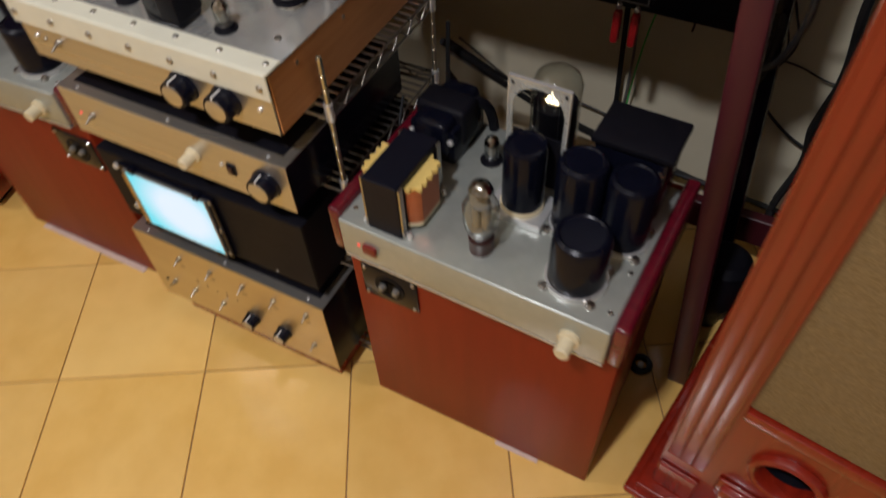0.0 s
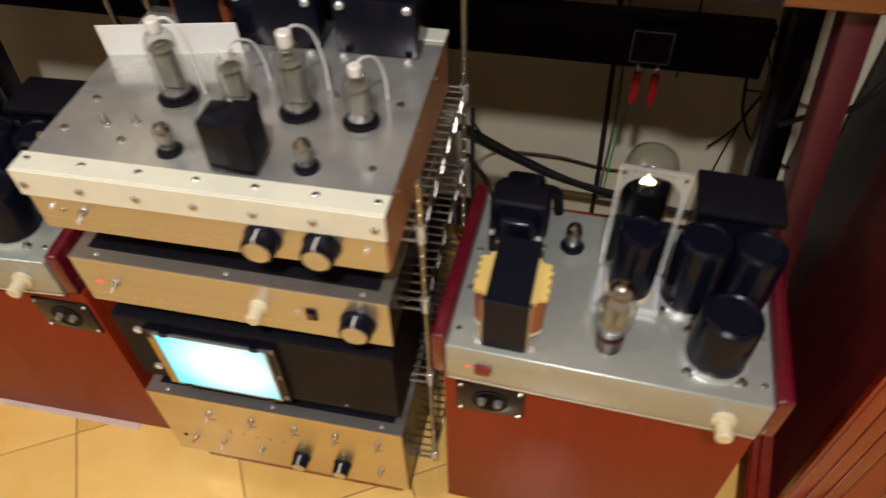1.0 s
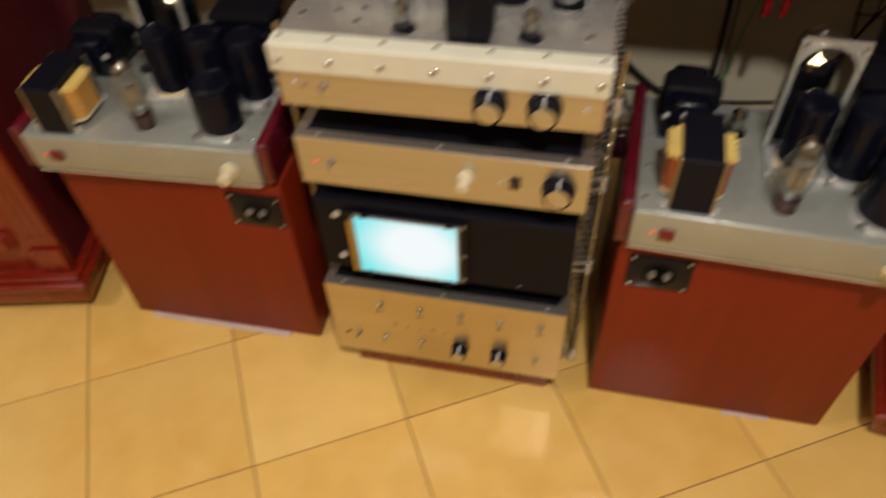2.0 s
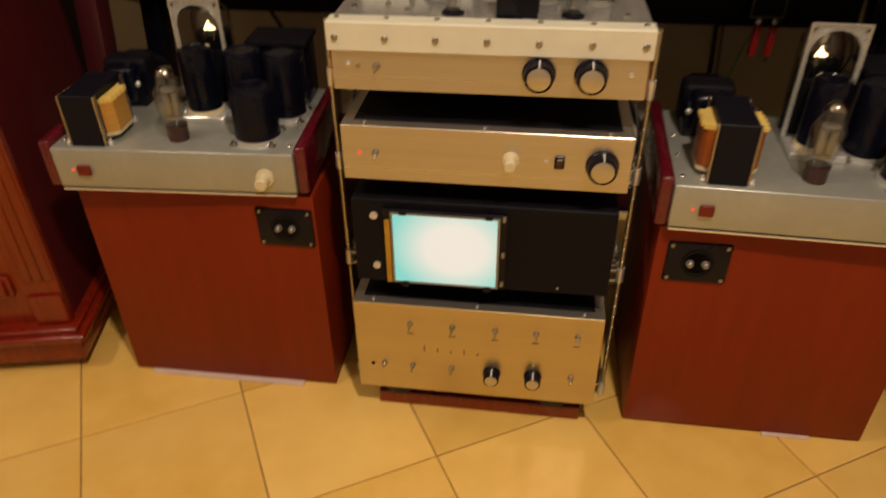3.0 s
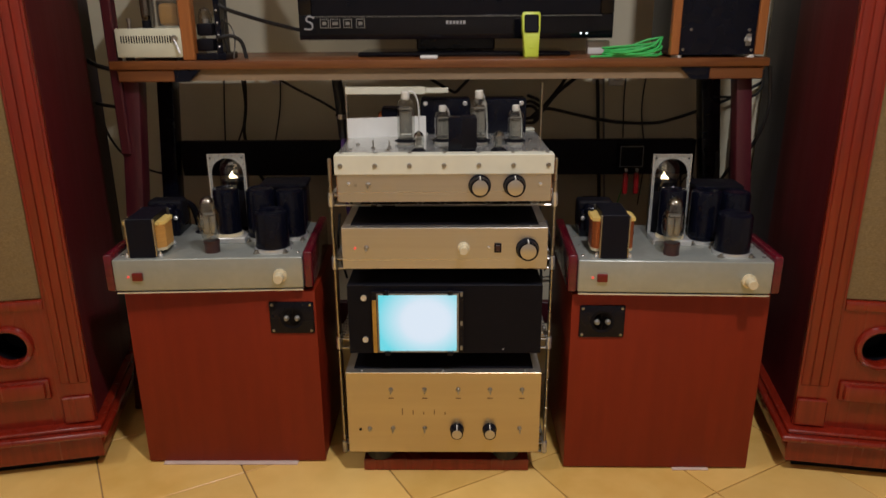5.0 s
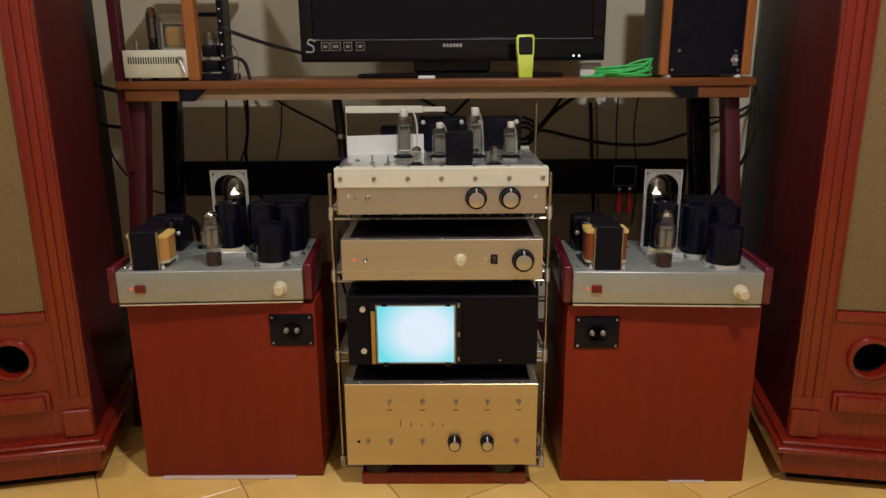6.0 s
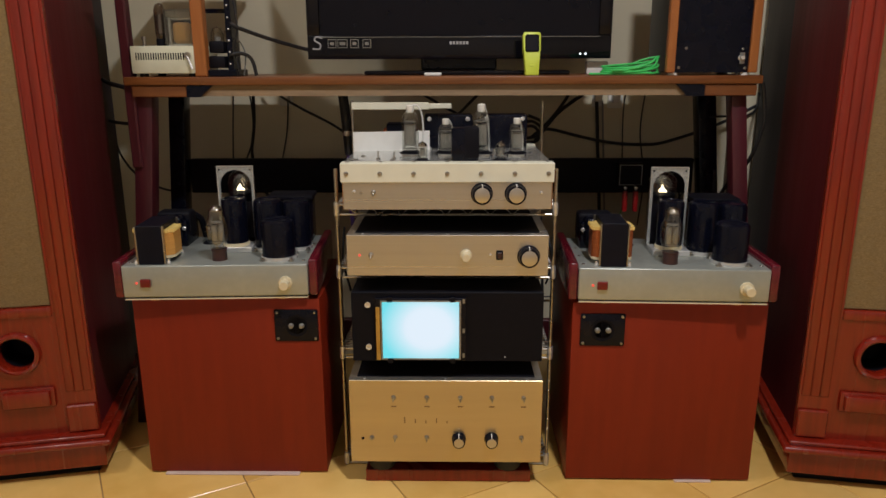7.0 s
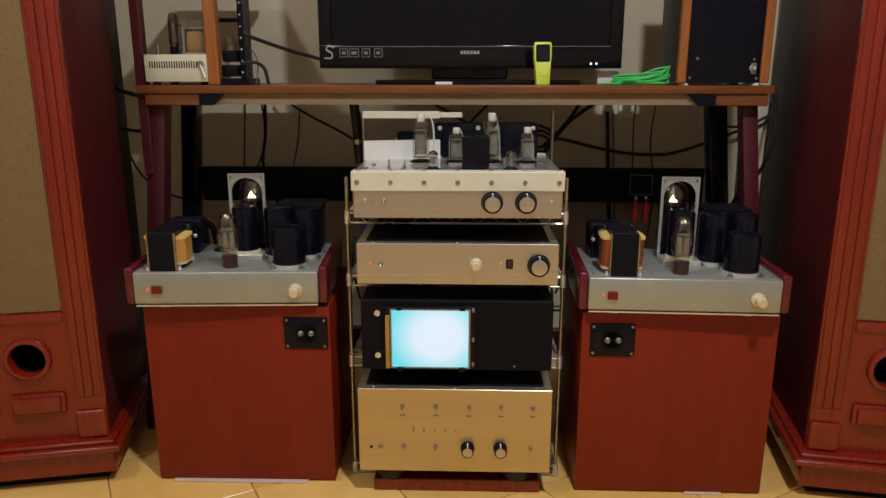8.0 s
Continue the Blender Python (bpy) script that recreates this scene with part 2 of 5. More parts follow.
def lathe(bm, profile, centre=(0, 0, 0), segs=28, axis="z"):
    """Turns a profile of (radius, height) round an axis; ends with radius 0 close it."""
    rings = []
    c = Vector(centre)
    for r, h in profile:
        ring = []
        for i in range(1 if r < 1e-6 else segs):
            a = 2 * math.pi * i / segs
            p = Vector((r * math.cos(a), r * math.sin(a), h))
            if axis == "y":
                p = Vector((p.x, -p.z, p.y))
            elif axis == "x":
                p = Vector((p.z, p.y, -p.x))
            ring.append(bm.verts.new(c + p))
        rings.append(ring)
    for a, b in zip(rings, rings[1:]):
        for i in range(segs):
            j = (i + 1) % segs
            if len(a) == 1 and len(b) == 1:
                continue
            if len(a) == 1:
                bm.faces.new((a[0], b[j], b[i]))
            elif len(b) == 1:
                bm.faces.new((a[i], a[j], b[0]))
            else:
                bm.faces.new((a[i], a[j], b[j], b[i]))
    return bm


def rod(bm, p, q, r, segs=10):
    """A round bar from p to q, closed at both ends."""
    p, q = Vector(p), Vector(q)
    turn = (q - p).to_track_quat("Z", "Y").to_matrix().to_4x4()
    tmp = lathe(bmesh.new(), [(0, 0), (r, 0), (r, (q - p).length), (0, (q - p).length)], segs=segs)
    return merge(bm, tmp, Matrix.Translation(p) @ turn)


def spline(points, steps=8):
    pts = [Vector(p) for p in points]
    pts = [2 * pts[0] - pts[1]] + pts + [2 * pts[-1] - pts[-2]]
    out = []
    for a, b, c, d in zip(pts, pts[1:], pts[2:], pts[3:]):
        for k in range(steps):
            t = k / steps
            out.append(0.5 * (2 * b + (c - a) * t + (2 * a - 5 * b + 4 * c - d) * t * t + (3 * b - a - 3 * c + d) * t ** 3))
    return out + [pts[-2]]


def sweep(bm, points, r, segs=7, steps=8):
    """A round cord that runs smoothly through the points."""
    pts = spline(points, steps) if steps else [Vector(p) for p in points]
    up = Vector((0.13, 0.29, 0.95))
    rings = []
    for i, p in enumerate(pts):
        d = (pts[min(i + 1, len(pts) - 1)] - pts[max(i - 1, 0)]).normalized()
        n = d.cross(up)
        if n.length < 0.05:
            n = d.cross(Vector((1, 0, 0)))
        n.normalize()
        b = d.cross(n)
        rings.append([bm.verts.new(p + r * (math.cos(2 * math.pi * k / segs) * n + math.sin(2 * math.pi * k / segs) * b)) for k in range(segs)])
    for a, b in zip(rings, rings[1:]):
        for k in range(segs):
            j = (k + 1) % segs
            bm.faces.new((a[k], a[j], b[j], b[k]))
    bm.faces.new(rings[0][::-1])
    bm.faces.new(rings[-1])
    return bm


def mesh_of(name, bm, material):
    bmesh.ops.recalc_face_normals(bm, faces=bm.faces[:])
    me = bpy.data.meshes.new(name)
    for f in bm.faces:
        f.smooth = True
    bm.to_mesh(me)
    bm.free()
    me.set_sharp_from_angle(angle=radians(32))
    me.materials.append(material)
    return me


def part(name, bm, material, parent, label=""):
    ob = new(name, mesh_of(name, bm, material))
    ob.parent = parent
    return tagged(ob, label)


def again(ob, parent, m):
    """A second piece on the same mesh, under a parent, at m."""
    o = new(ob.name.split(".")[0], ob.data)
    o.parent = parent
    o.matrix_local = m
    return o


def thing(name, where, label, category, group="", kind=""):
    ob = new(name)
    ob.empty_display_size = 0.02
    ob.matrix_world = where
    return tagged(ob, label, category, group, kind)


def solid(name, bm, material, label, category, group="", kind="", where=None):
    ob = new(name, mesh_of(name, bm, material))
    if where:
        ob.matrix_world = where
    return tagged(ob, label, category, group, kind)


B = bmesh.new


def bx(*a, **k):
    return box(B(), *a, **k)


def turned(profile, centre=(0, 0, 0), segs=28, axis="z"):
    return lathe(B(), profile, centre, segs, axis)


# ---- room ----
ROOM_X, BACK, REAR, CEIL = 2.3, 0.78, -3.2, 2.65
floor = solid("floor", bx(-ROOM_X, ROOM_X, REAR, BACK, -0.10, -0.004), GROUT, "floor of square glazed beige tiles laid diagonally", "floor", kind="structure")
wall_north = solid("wall_north", bx(-ROOM_X - 0.12, ROOM_X + 0.12, BACK, BACK + 0.12, -0.1, CEIL), WALL, "plain cream painted wall with marks behind the desk", "wall", kind="structure")
solid("wall_south", bx(-ROOM_X - 0.12, ROOM_X + 0.12, REAR - 0.12, REAR, -0.1, CEIL), ROOM, "plain painted wall", "wall", kind="structure")
solid("wall_east", bx(ROOM_X, ROOM_X + 0.12, REAR, BACK, -0.1, CEIL), ROOM, "plain painted wall", "wall", kind="structure")
solid("wall_west", bx(-ROOM_X - 0.12, -ROOM_X, REAR, BACK, -0.1, CEIL), ROOM, "plain painted wall", "wall", kind="structure")
solid("ceiling", bx(-ROOM_X - 0.12, ROOM_X + 0.12, REAR - 0.12, BACK + 0.12, CEIL, CEIL + 0.1), ROOM, "plain painted ceiling", "ceiling", kind="structure")


# ---- loudspeakers ----
def loudspeaker(where, side, D, inset):
    """Tall floor-standing cabinet; local x runs outwards from its inner front edge, times side."""
    s = thing("loudspeaker", where, "tall varnished red wood floor loudspeaker with beige cloth grille", "loudspeaker", "pair of loudspeakers")
    W, H = 0.43, 1.75

    def b(x0, x1, *rest, **k):
        return bx(min(side * x0, side * x1), max(side * x0, side * x1), *rest, **k)

    part("foot_frame", b(0.015, W - 0.015, 0.02, D - 0.02, 0.0, 0.028), MATT, s, "black recessed foot frame")
    part("plinth", b(-0.012, W + 0.012, -0.012, D + 0.01, 0.028, 0.086, bevel=0.004, segs=2), SPEAKER_WOOD, s)
    mould = B()
    for x, y, z0, z1, r in ((0.030, 0.030, 0.0862, 0.102, 0.007), (0.016, 0.016, 0.102, 0.112, 0.0045)):
        box(mould, min(-side * x, side * (W + x)), max(-side * x, side * (W + x)), -y, D + 0.005, z0, z1, bevel=r, segs=3)
    part("base_moulding", mould, SPEAKER_WOOD, s, "stepped and rounded base moulding")
    part("body", b(0.004, W - 0.004, 0.10, 0.43, 0.112, H), SPEAKER_SIDE, s, "wooden body, coloured darker for its shade")
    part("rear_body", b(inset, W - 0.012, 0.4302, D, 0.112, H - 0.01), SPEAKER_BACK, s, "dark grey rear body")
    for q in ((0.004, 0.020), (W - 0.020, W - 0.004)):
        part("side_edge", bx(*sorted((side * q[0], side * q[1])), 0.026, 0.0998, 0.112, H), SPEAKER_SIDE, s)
    panel = B()
    for c, xa, xb in ((0.154, 0.0682, W / 2), (W - 0.154, W / 2, W - 0.0682)):
        za, zb, zc, rr, n = 0.112, 0.402, 0.317, 0.0385, 48
        ring = []
        corners = [math.atan2(z - zc, x - c) % (2 * math.pi) for x in (xa, xb) for z in (za, zb)]
        angles = sorted([2 * math.pi * i / n for i in range(n)] + corners)
        for an in angles:
            dx, dz = math.cos(an), math.sin(an)
            k = min(((xb - c) if dx > 0 else (xa - c)) / dx if abs(dx) > 1e-6 else 9, ((zb - zc) if dz > 0 else (za - zc)) / dz if abs(dz) > 1e-6 else 9)
            ring.append([panel.verts.new((side * (c + dx * q), y, zc + dz * q)) for q, y in ((k, 0.014), (rr, 0.014), (rr, 0.026))])
        for i in range(len(ring)):
            nxt = ring[(i + 1) % len(ring)]
            for a in (0, 1):
                panel.faces.new((ring[i][a], ring[i][a + 1], nxt[a + 1], nxt[a]))
    part("lower_panel", panel, SPEAKER_WOOD, s, "plain red wood lower front panel")
    for x0 in (0.0, W - 0.068):
        stile = B()
        box(stile, *sorted((side * x0, side * (x0 + 0.068))), 0.012, 0.026, 0.112, H)
        st = part("stile", stile, SPEAKER_WOOD, s, "fluted wooden stile")
        for k in range(3):
            c = x0 + 0.0145 + 0.0195 * k
            part("flute", bx(*sorted((side * (c - 0.0091), side * (c + 0.0091))), 0.0100, 0.0122, 0.215, H - 0.05, bevel=0.0018, segs=3), SPEAKER_WOOD, st)
        part("foot_block", bx(*sorted((side * (x0 + 0.002), side * (x0 + 0.066))), 0.003, 0.0122, 0.114, 0.182, bevel=0.003), SPEAKER_WOOD, st)
    part("grille_rail", b(0.0682, W - 0.0682, 0.008, 0.026, 0.4022, 0.425, bevel=0.004, segs=2), SPEAKER_WOOD, s)
    part("grille", b(0.0682, W - 0.0682, 0.017, 0.026, 0.4252, H - 0.06, bevel=0.003), CLOTH, s, "beige woven grille cloth")
    for c in (0.154, W - 0.154):
        part("port_ring", turned([(0.0380, -0.004), (0.0380, 0.018), (0.0400, 0.023), (0.0440, 0.025), (0.0490, 0.022), (0.0520, 0.015), (0.0520, 0.0125)], (side * c, 0.026, 0.317), 40, "y"), SPEAKER_WOOD, s, "turned wooden port ring")
        part("port_mouth", turned([(0, -0.070), (0.0383, -0.070), (0.0383, 0.012)], (side * c, 0.026, 0.317), 32, "y"), MATT, s, "dark open port")
    for c in (0.143, W - 0.143):
        pan = B()
        for x, y, z in ((0.058, 0.006, 0.025), (0.050, -0.006, 0.019)):
            box(pan, side * c - x, side * c + x, y, 0.0138, 0.208 - z, 0.208 + z, bevel=0.005, segs=2)
        part("raised_panel", pan, SPEAKER_WOOD, s, "small bevelled raised panel")
    return s


loudspeaker(pose(-0.820, 0.044, 0, 0, 0, 12.5), -1, 0.56, 0.012)
loudspeaker(pose(0.806, 0.032, 0, 0, 0, -9.5), 1, 0.70, 0.004)


# ---- cabinets under the valve amplifiers ----
def stand_cabinet(where, plate_x, W):
    D, H = 0.34, 0.441
    c = thing("stand_cabinet", where, "red-brown mahogany veneer cabinet carrying a valve amplifier", "cabinet", "amplifier stands")
    part("body", bx(0, W, 0, D, 0.004, H, bevel=0.002, segs=2), VENEER, c)
    p = part("terminal_plate", bx(plate_x, plate_x + 0.099, -0.004, 0.001, 0.340, 0.416, bevel=0.003, segs=2), BLACK, c, "black plastic terminal plate")
    cup = turned([(0.026, 0.0055), (0.023, 0.0055), (0.020, 0.004), (0.0, 0.004)], (plate_x + 0.05, 0, 0.378), 30, "y")
    part("cup", cup, MATT, p)
    for dx in (-0.012, 0.012):
        part("binding_post", turned([(0, 0.013), (0.0038, 0.013), (0.005, 0.0115), (0.005, 0.008), (0.0062, 0.007), (0.0062, 0.003)], (plate_x + 0.05 + dx, 0, 0.378), 14, "y"), TERMINAL_GREY, p, "nickel binding post")
    for dx in (0.007, 0.092):
        for z in (0.347, 0.409):
            part("screw", turned([(0, 0.0065), (0.0025, 0.006), (0.0035, 0.004)], (plate_x + dx, 0, z), 10, "y"), STEEL, p)
    return c


stand_cabinet(pose(0.281, 0.031, 0.0, 0, 0, -0.4), 0.018, 0.428)
stand_cabinet(pose(-0.708, 0.050, 0.0, 0, 0, 0.4), 0.320, 0.424)
solid("foam_sheet", bx(-0.672, -0.350, 0.040, 0.30, 0.0, 0.0036, bevel=0.001), FOAM, "thin pale pink foam sheet under the cabinet", "foam sheet")
solid("foam_sheet", bx(0.535, 0.620, 0.022, 0.20, 0.0, 0.0036, bevel=0.001), FOAM, "scrap of pale foam sheet under the cabinet", "foam sheet")


# ---- valves and knobs ----
def knob(parent, x, y, z, r, h, cap=True, body=BLACK, name="knob"):
    k = part(name, turned([(r * 1.08, 0.0), (r * 1.08, 0.003), (r, 0.005), (r * 0.94, h - 0.002), (r * 0.90, h), (0, h)], (x, y, z), 32, "y"), body, parent)
    if cap:
        part("cap", turned([(r * 0.74, h - 0.001), (r * 0.74, h + 0.0008), (r * 0.70, h + 0.0012), (0, h + 0.0006)], (x, y, z), 32, "y"), BRUSHED, k, "spun aluminium cap")
        mark = bx(x - 0.0010, x + 0.0010, y - h - 0.0004, y - 0.006, z + r * 0.86, z + r * 1.0)
        part("pointer", mark, WHITE, k, "white pointer line")
        part("pointer", bx(x - 0.0011, x + 0.0011, y - h - 0.0006, y - h + 0.0004, z + r * 0.76, z + r * 0.92), WHITE, k)
    return k


def toggle(parent, x, y, z, tip=0.004):
    t = part("toggle_switch", turned([(0.0058, 0.0), (0.0058, 0.002), (0.0040, 0.003), (0.0036, 0.007), (0, 0.007)], (x, y, z), 12, "y"), STEEL, parent, "nickel toggle switch")
    part("lever", rod(B(), (x, y - 0.006, z), (x, y - 0.016, z - tip), 0.0016, 8), STEEL, t)
    return t


def screw(parent, x, y, z, r=0.0045, axis="y"):
    return part("screw", turned([(r, 0.0), (r, r * 0.35), (r * 0.75, r * 0.62), (r * 0.3, r * 0.66), (r * 0.3, r * 0.40), (0, r * 0.40)], (x, y, z), 12, axis), STEEL, parent)


def power_valve(parent, x, y, z, r, h, cap=True, long_lead=False):
    """A glass valve with a white top cap and lead."""
    v = part("valve", turned([(r * 0.9, 0.0052), (r * 1.30, 0.0055), (r * 1.30, 0.0075), (r * 0.98, 0.0085), (r * 0.98, 0.0105), (0, 0.0105)], (x, y, z), 24), MATT, parent, "clear glass valve with a white top cap")
    part("socket", turned([(r * 1.02, 0.0), (r * 1.04, 0.001), (r * 1.0, 0.005), (0, 0.005)], (x, y, z), 24), CERAMIC, v, "white ceramic socket")
    g = [(r * 0.93, 0.010), (r * 0.99, h * 0.16), (r * 0.99, h * 0.66), (r * 0.96, h * 0.73), (r * 0.86, h * 0.79), (r * 0.66, h * 0.84), (r * 0.40, h * 0.87), (0, h * 0.88)]
    part("bulb", turned(g, (x, y, z), 28), GLASS, v)
    an = B()
    box(an, x - r * 0.62, x + r * 0.62, y - r * 0.40, y + r * 0.40, z + h * 0.20, z + h * 0.62, bevel=0.002)
    for dx in (-0.66, 0.66):
        box(an, x + r * (dx - 0.05), x + r * (dx + 0.05), y - 0.001, y + 0.001, z + h * 0.13, z + h * 0.68)
    lathe(an, [(r * 0.8, h * 0.135), (r * 0.8, h * 0.145), (0, h * 0.145)], (x, y, z), 18)
    lathe(an, [(r * 0.8, h * 0.665), (r * 0.8, h * 0.675), (0, h * 0.675)], (x, y, z), 18)
    part("anode", an, ANODE, v, "grey metal anode")
    part("getter", turned([(r * 0.36, h * 0.70), (r * 0.40, h * 0.705), (r * 0.40, h * 0.72), (r * 0.36, h * 0.725)], (x, y, z), 24), GETTER, v, "silver getter ring")
    if cap:
        part("top_cap", turned([(r * 0.42, h * 0.84), (r * 0.46, h * 0.86), (r * 0.46, h * 0.985), (r * 0.38, h), (0, h)], (x, y, z), 18), CERAMIC, v, "white ceramic top cap")
        if long_lead:
            pts = [(x, y, z + h * 0.95), (x + r * 0.75, y + 0.006, z + h * 0.985), (x + r * 1.35, y + 0.010, z + h * 0.80), (x + r * 1.50, y + 0.014, z + h * 0.42), (x + r * 1.45, y + 0.016, z + 0.001)]
        else:
            pts = [(x, y, z + h * 0.95), (x + r * 0.25, y + 0.020, z + h * 0.96), (x + r * 0.75, y + 0.042, z + h * 0.78), (x + r * 1.05, y + 0.052, z + h * 0.40), (x + r * 1.10, y + 0.054, z + 0.001)]
        part("lead", sweep(B(), pts, 0.0019), WHITE, v, "white lead")
    return v


def small_valve(parent, x, y, z, r=0.0105, h=0.045, shade=GLASS):
    v = part("small_valve", turned([(r * 1.5, 0), (r * 1.5, 0.002), (r * 1.15, 0.003), (r * 1.0, 0.006), (0, 0.006)], (x, y, z), 18), MATT, parent, "miniature glass valve in a socket")
    part("bulb", turned([(r * 0.95, 0.006), (r, 0.010), (r, h * 0.78), (r * 0.8, h * 0.90), (r * 0.35, h * 0.965), (r * 0.16, h), (0, h + 0.002)], (x, y, z), 20), shade, v)
    part("electrodes", turned([(r * 0.55, 0.012), (r * 0.55, h * 0.62), (r * 0.75, h * 0.63), (r * 0.75, h * 0.66), (0, h * 0.66)], (x, y, z), 12), ANODE, v)
    part("getter", turned([(r * 0.985, h * 0.76), (r * 0.78, h * 0.893), (r * 0.34, h * 0.957), (0, h * 0.985)], (x, y, z), 20), GETTER, v, "silvered getter dome")
    return v


# ---- valve mono amplifiers ----
def valve_amplifier(where, tx=0.0, wire=None, th=0.096):
    a = thing("valve_amplifier", where, "grey valve amplifier with dark red wooden sides on a cabinet", "amplifier", "pair of valve amplifiers")
    W, D, T = 0.405, 0.275, 0.0845
    for x in (0.06, 0.345):
        for y in (0.03, 0.24):
            part("foot", turned([(0.016, 0), (0.018, 0.002), (0.018, 0.007), (0, 0.007)], (x, y, 0), 18), BRASS, a, "small brass foot")
    part("base_plate", bx(0.002, W - 0.002, 0.001, D, 0.0065, 0.0095), CHROME, a, "bright bottom plate edge")
    part("chassis", bx(0, W, 0, D, 0.0125, T, bevel=0.0034, segs=3), HAMMER, a)
    for x0, x1 in ((-0.021, -0.0005), (W + 0.0005, W + 0.021)):
        part("side_panel", bx(x0, x1, 0.004, D + 0.02, 0.010, T + 0.010, bevel=0.006, segs=3), SIDE_WOOD, a, "dark red lacquered wooden side")
    # output transformer with open coil
    c0, c1, mid = tx + 0.047, tx + 0.101, tx + 0.074
    t = part("transformer", bx(c0, c1, 0.010, 0.118, T, T + th, bevel=0.0012), CORE, a, "black laminated transformer with copper coil")
    coil, flange, foot = B(), B(), B()

    def oval(bm, rx, ry, z0, z1, n=32, tooth=0.0):
        rings = []
        for z in (z0, z1):
            ring = []
            for i in range(n):
                k = 1 - (tooth if i % 4 > 1 else 0)
                an = 2 * math.pi * i / n
                ring.append(bm.verts.new((mid + rx * k * max(-1, min(1, 1.25 * math.cos(an))), 0.064 + ry * k * math.sin(an), T + z)))
            rings.append(ring)
        bm.faces.new(rings[1])
        bm.faces.new(rings[0][::-1])
        for i in range(n):
            bm.faces.new((rings[0][i], rings[0][(i + 1) % n], rings[1][(i + 1) % n], rings[1][i]))

    oval(coil, 0.044, 0.040, 0.016, th - 0.020)
    part("coil", coil, wire or COPPER, t, "wound coil")
    oval(flange, 0.047, 0.042, th - 0.0198, th - 0.013, 72, 0.09)
    part("bobbin_flange", flange, BOBBIN, t, "yellow toothed bobbin flange")
    oval(foot, 0.044, 0.042, 0.010, 0.0158)
    part("bobbin_foot", foot, IVORY, t)
    for x in (c0 - 0.0022, c1 + 0.0022):
        part("frame", bx(x - 0.0016, x + 0.0016, 0.011, 0.020, T + 0.0, T + th - 0.002, bevel=0.0006), STEEL, t)
        part("frame", bx(x - 0.0016, x + 0.0016, 0.108, 0.117, T + 0.0, T + th - 0.002, bevel=0.0006), STEEL, t)
        for y in (0.018, 0.110):
            e = -0.006 if x < mid else 0.006
            part("bolt", turned([(0.005, 0), (0.005, 0.004), (0.003, 0.006), (0.003, 0.010), (0, 0.010)], (x + e, y, T + 0.0005), 8), CHROME, t)
    # choke at the back, wrapped in tape, with its taped leads
    k = part("choke", bx(0.022, 0.096, 0.168, 0.262, T, T + 0.062, bevel=0.004, segs=2), BLACK, a, "black taped choke with bright bolts")
    part("end_bell", bx(0.030, 0.088, 0.158, 0.270, T + 0.010, T + 0.076, bevel=0.012, segs=3), BLACK, k)
    part("tape", bx(0.018, 0.100, 0.190, 0.240, T + 0.018, T + 0.081, bevel=0.009, segs=3), MATT, k)
    part("lead", sweep(B(), [(0.076, 0.230, T + 0.045), (0.090, 0.242, T + 0.064), (0.104, 0.256, T + 0.050), (0.108, 0.266, T + 0.020), (0.110, 0.268, T + 0.001)], 0.008), MATT, k, "thick taped black lead")
    for x, y in ((0.027, 0.168), (0.091, 0.168)):
        part("bolt", turned([(0.005, 0), (0.005, 0.004), (0.003, 0.006), (0, 0.006)], (x, y - 0.001, T + 0.046), 10, "y"), CHROME, k)
    # rectifier valve
    v = part("rectifier_valve", turned([(0.0165, 0), (0.0165, 0.020), (0.0175, 0.022), (0.0175, 0.026), (0, 0.026)], (0.203, 0.048, T), 26), BAKELITE, a, "shouldered glass valve with a brown base")
    part("bulb", turned([(0.0150, 0.026), (0.0175, 0.036), (0.0225, 0.050), (0.0240, 0.064), (0.0238, 0.084), (0.0185, 0.096), (0.0158, 0.103), (0.0160, 0.112), (0.0128, 0.120), (0.006, 0.125), (0, 0.126)], (0.202, 0.048, T), 30), GLASS, v)
    inner = B()
    for dx in (-0.007, 0.007):
        lathe(inner, [(0.0065, 0.044), (0.0065, 0.082), (0, 0.082)], (0.203 + dx, 0.048, T), 14)
    lathe(inner, [(0.014, 0.040), (0.014, 0.042), (0, 0.042)], (0.203, 0.048, T), 18)
    lathe(inner, [(0.013, 0.086), (0.013, 0.088), (0, 0.088)], (0.203, 0.048, T), 18)
    part("plates", inner, ANODE, v)
    part("getter", turned([(0.0150, 0.113), (0.0120, 0.1195), (0.006, 0.1242), (0, 0.125)], (0.203, 0.048, T), 22), GETTER, v)
    small_valve(a, 0.138, 0.205, T, 0.0115, 0.046)
    # transmitting valve behind an arched acrylic plate, its reflections painted as a veil
    x0, x1, y0, top = 0.179, 0.261, 0.168, 0.193
    cx, r = (x0 + x1) / 2, 0.0360
    arch = B()
    n = 24
    curve_pts = [(cx - r * math.cos(math.pi * i / n), top - 0.008 - r + r * math.sin(math.pi * i / n)) for i in range(n + 1)]
    front = []
    for i in range(n + 1):
        u, w = curve_pts[i]
        ang = math.pi * i / n
        ex, ez = cx - (x1 - x0) / 2 * max(-1, min(1, math.cos(ang) * 1.42)), min(top, top - 0.008 - r + (r + 0.008) * min(1, math.sin(ang) * 1.42))
        front.append((u, w, ex, ez))
    front = [(cx - r, 0.0, x0, 0.0)] + front + [(cx + r, 0.0, x1, 0.0)]
    rows = []
    for yy in (y0, y0 + 0.004):
        rows.append([(arch.verts.new((u, yy, T + w)), arch.verts.new((ex, yy, T + ez))) for u, w, ex, ez in front])
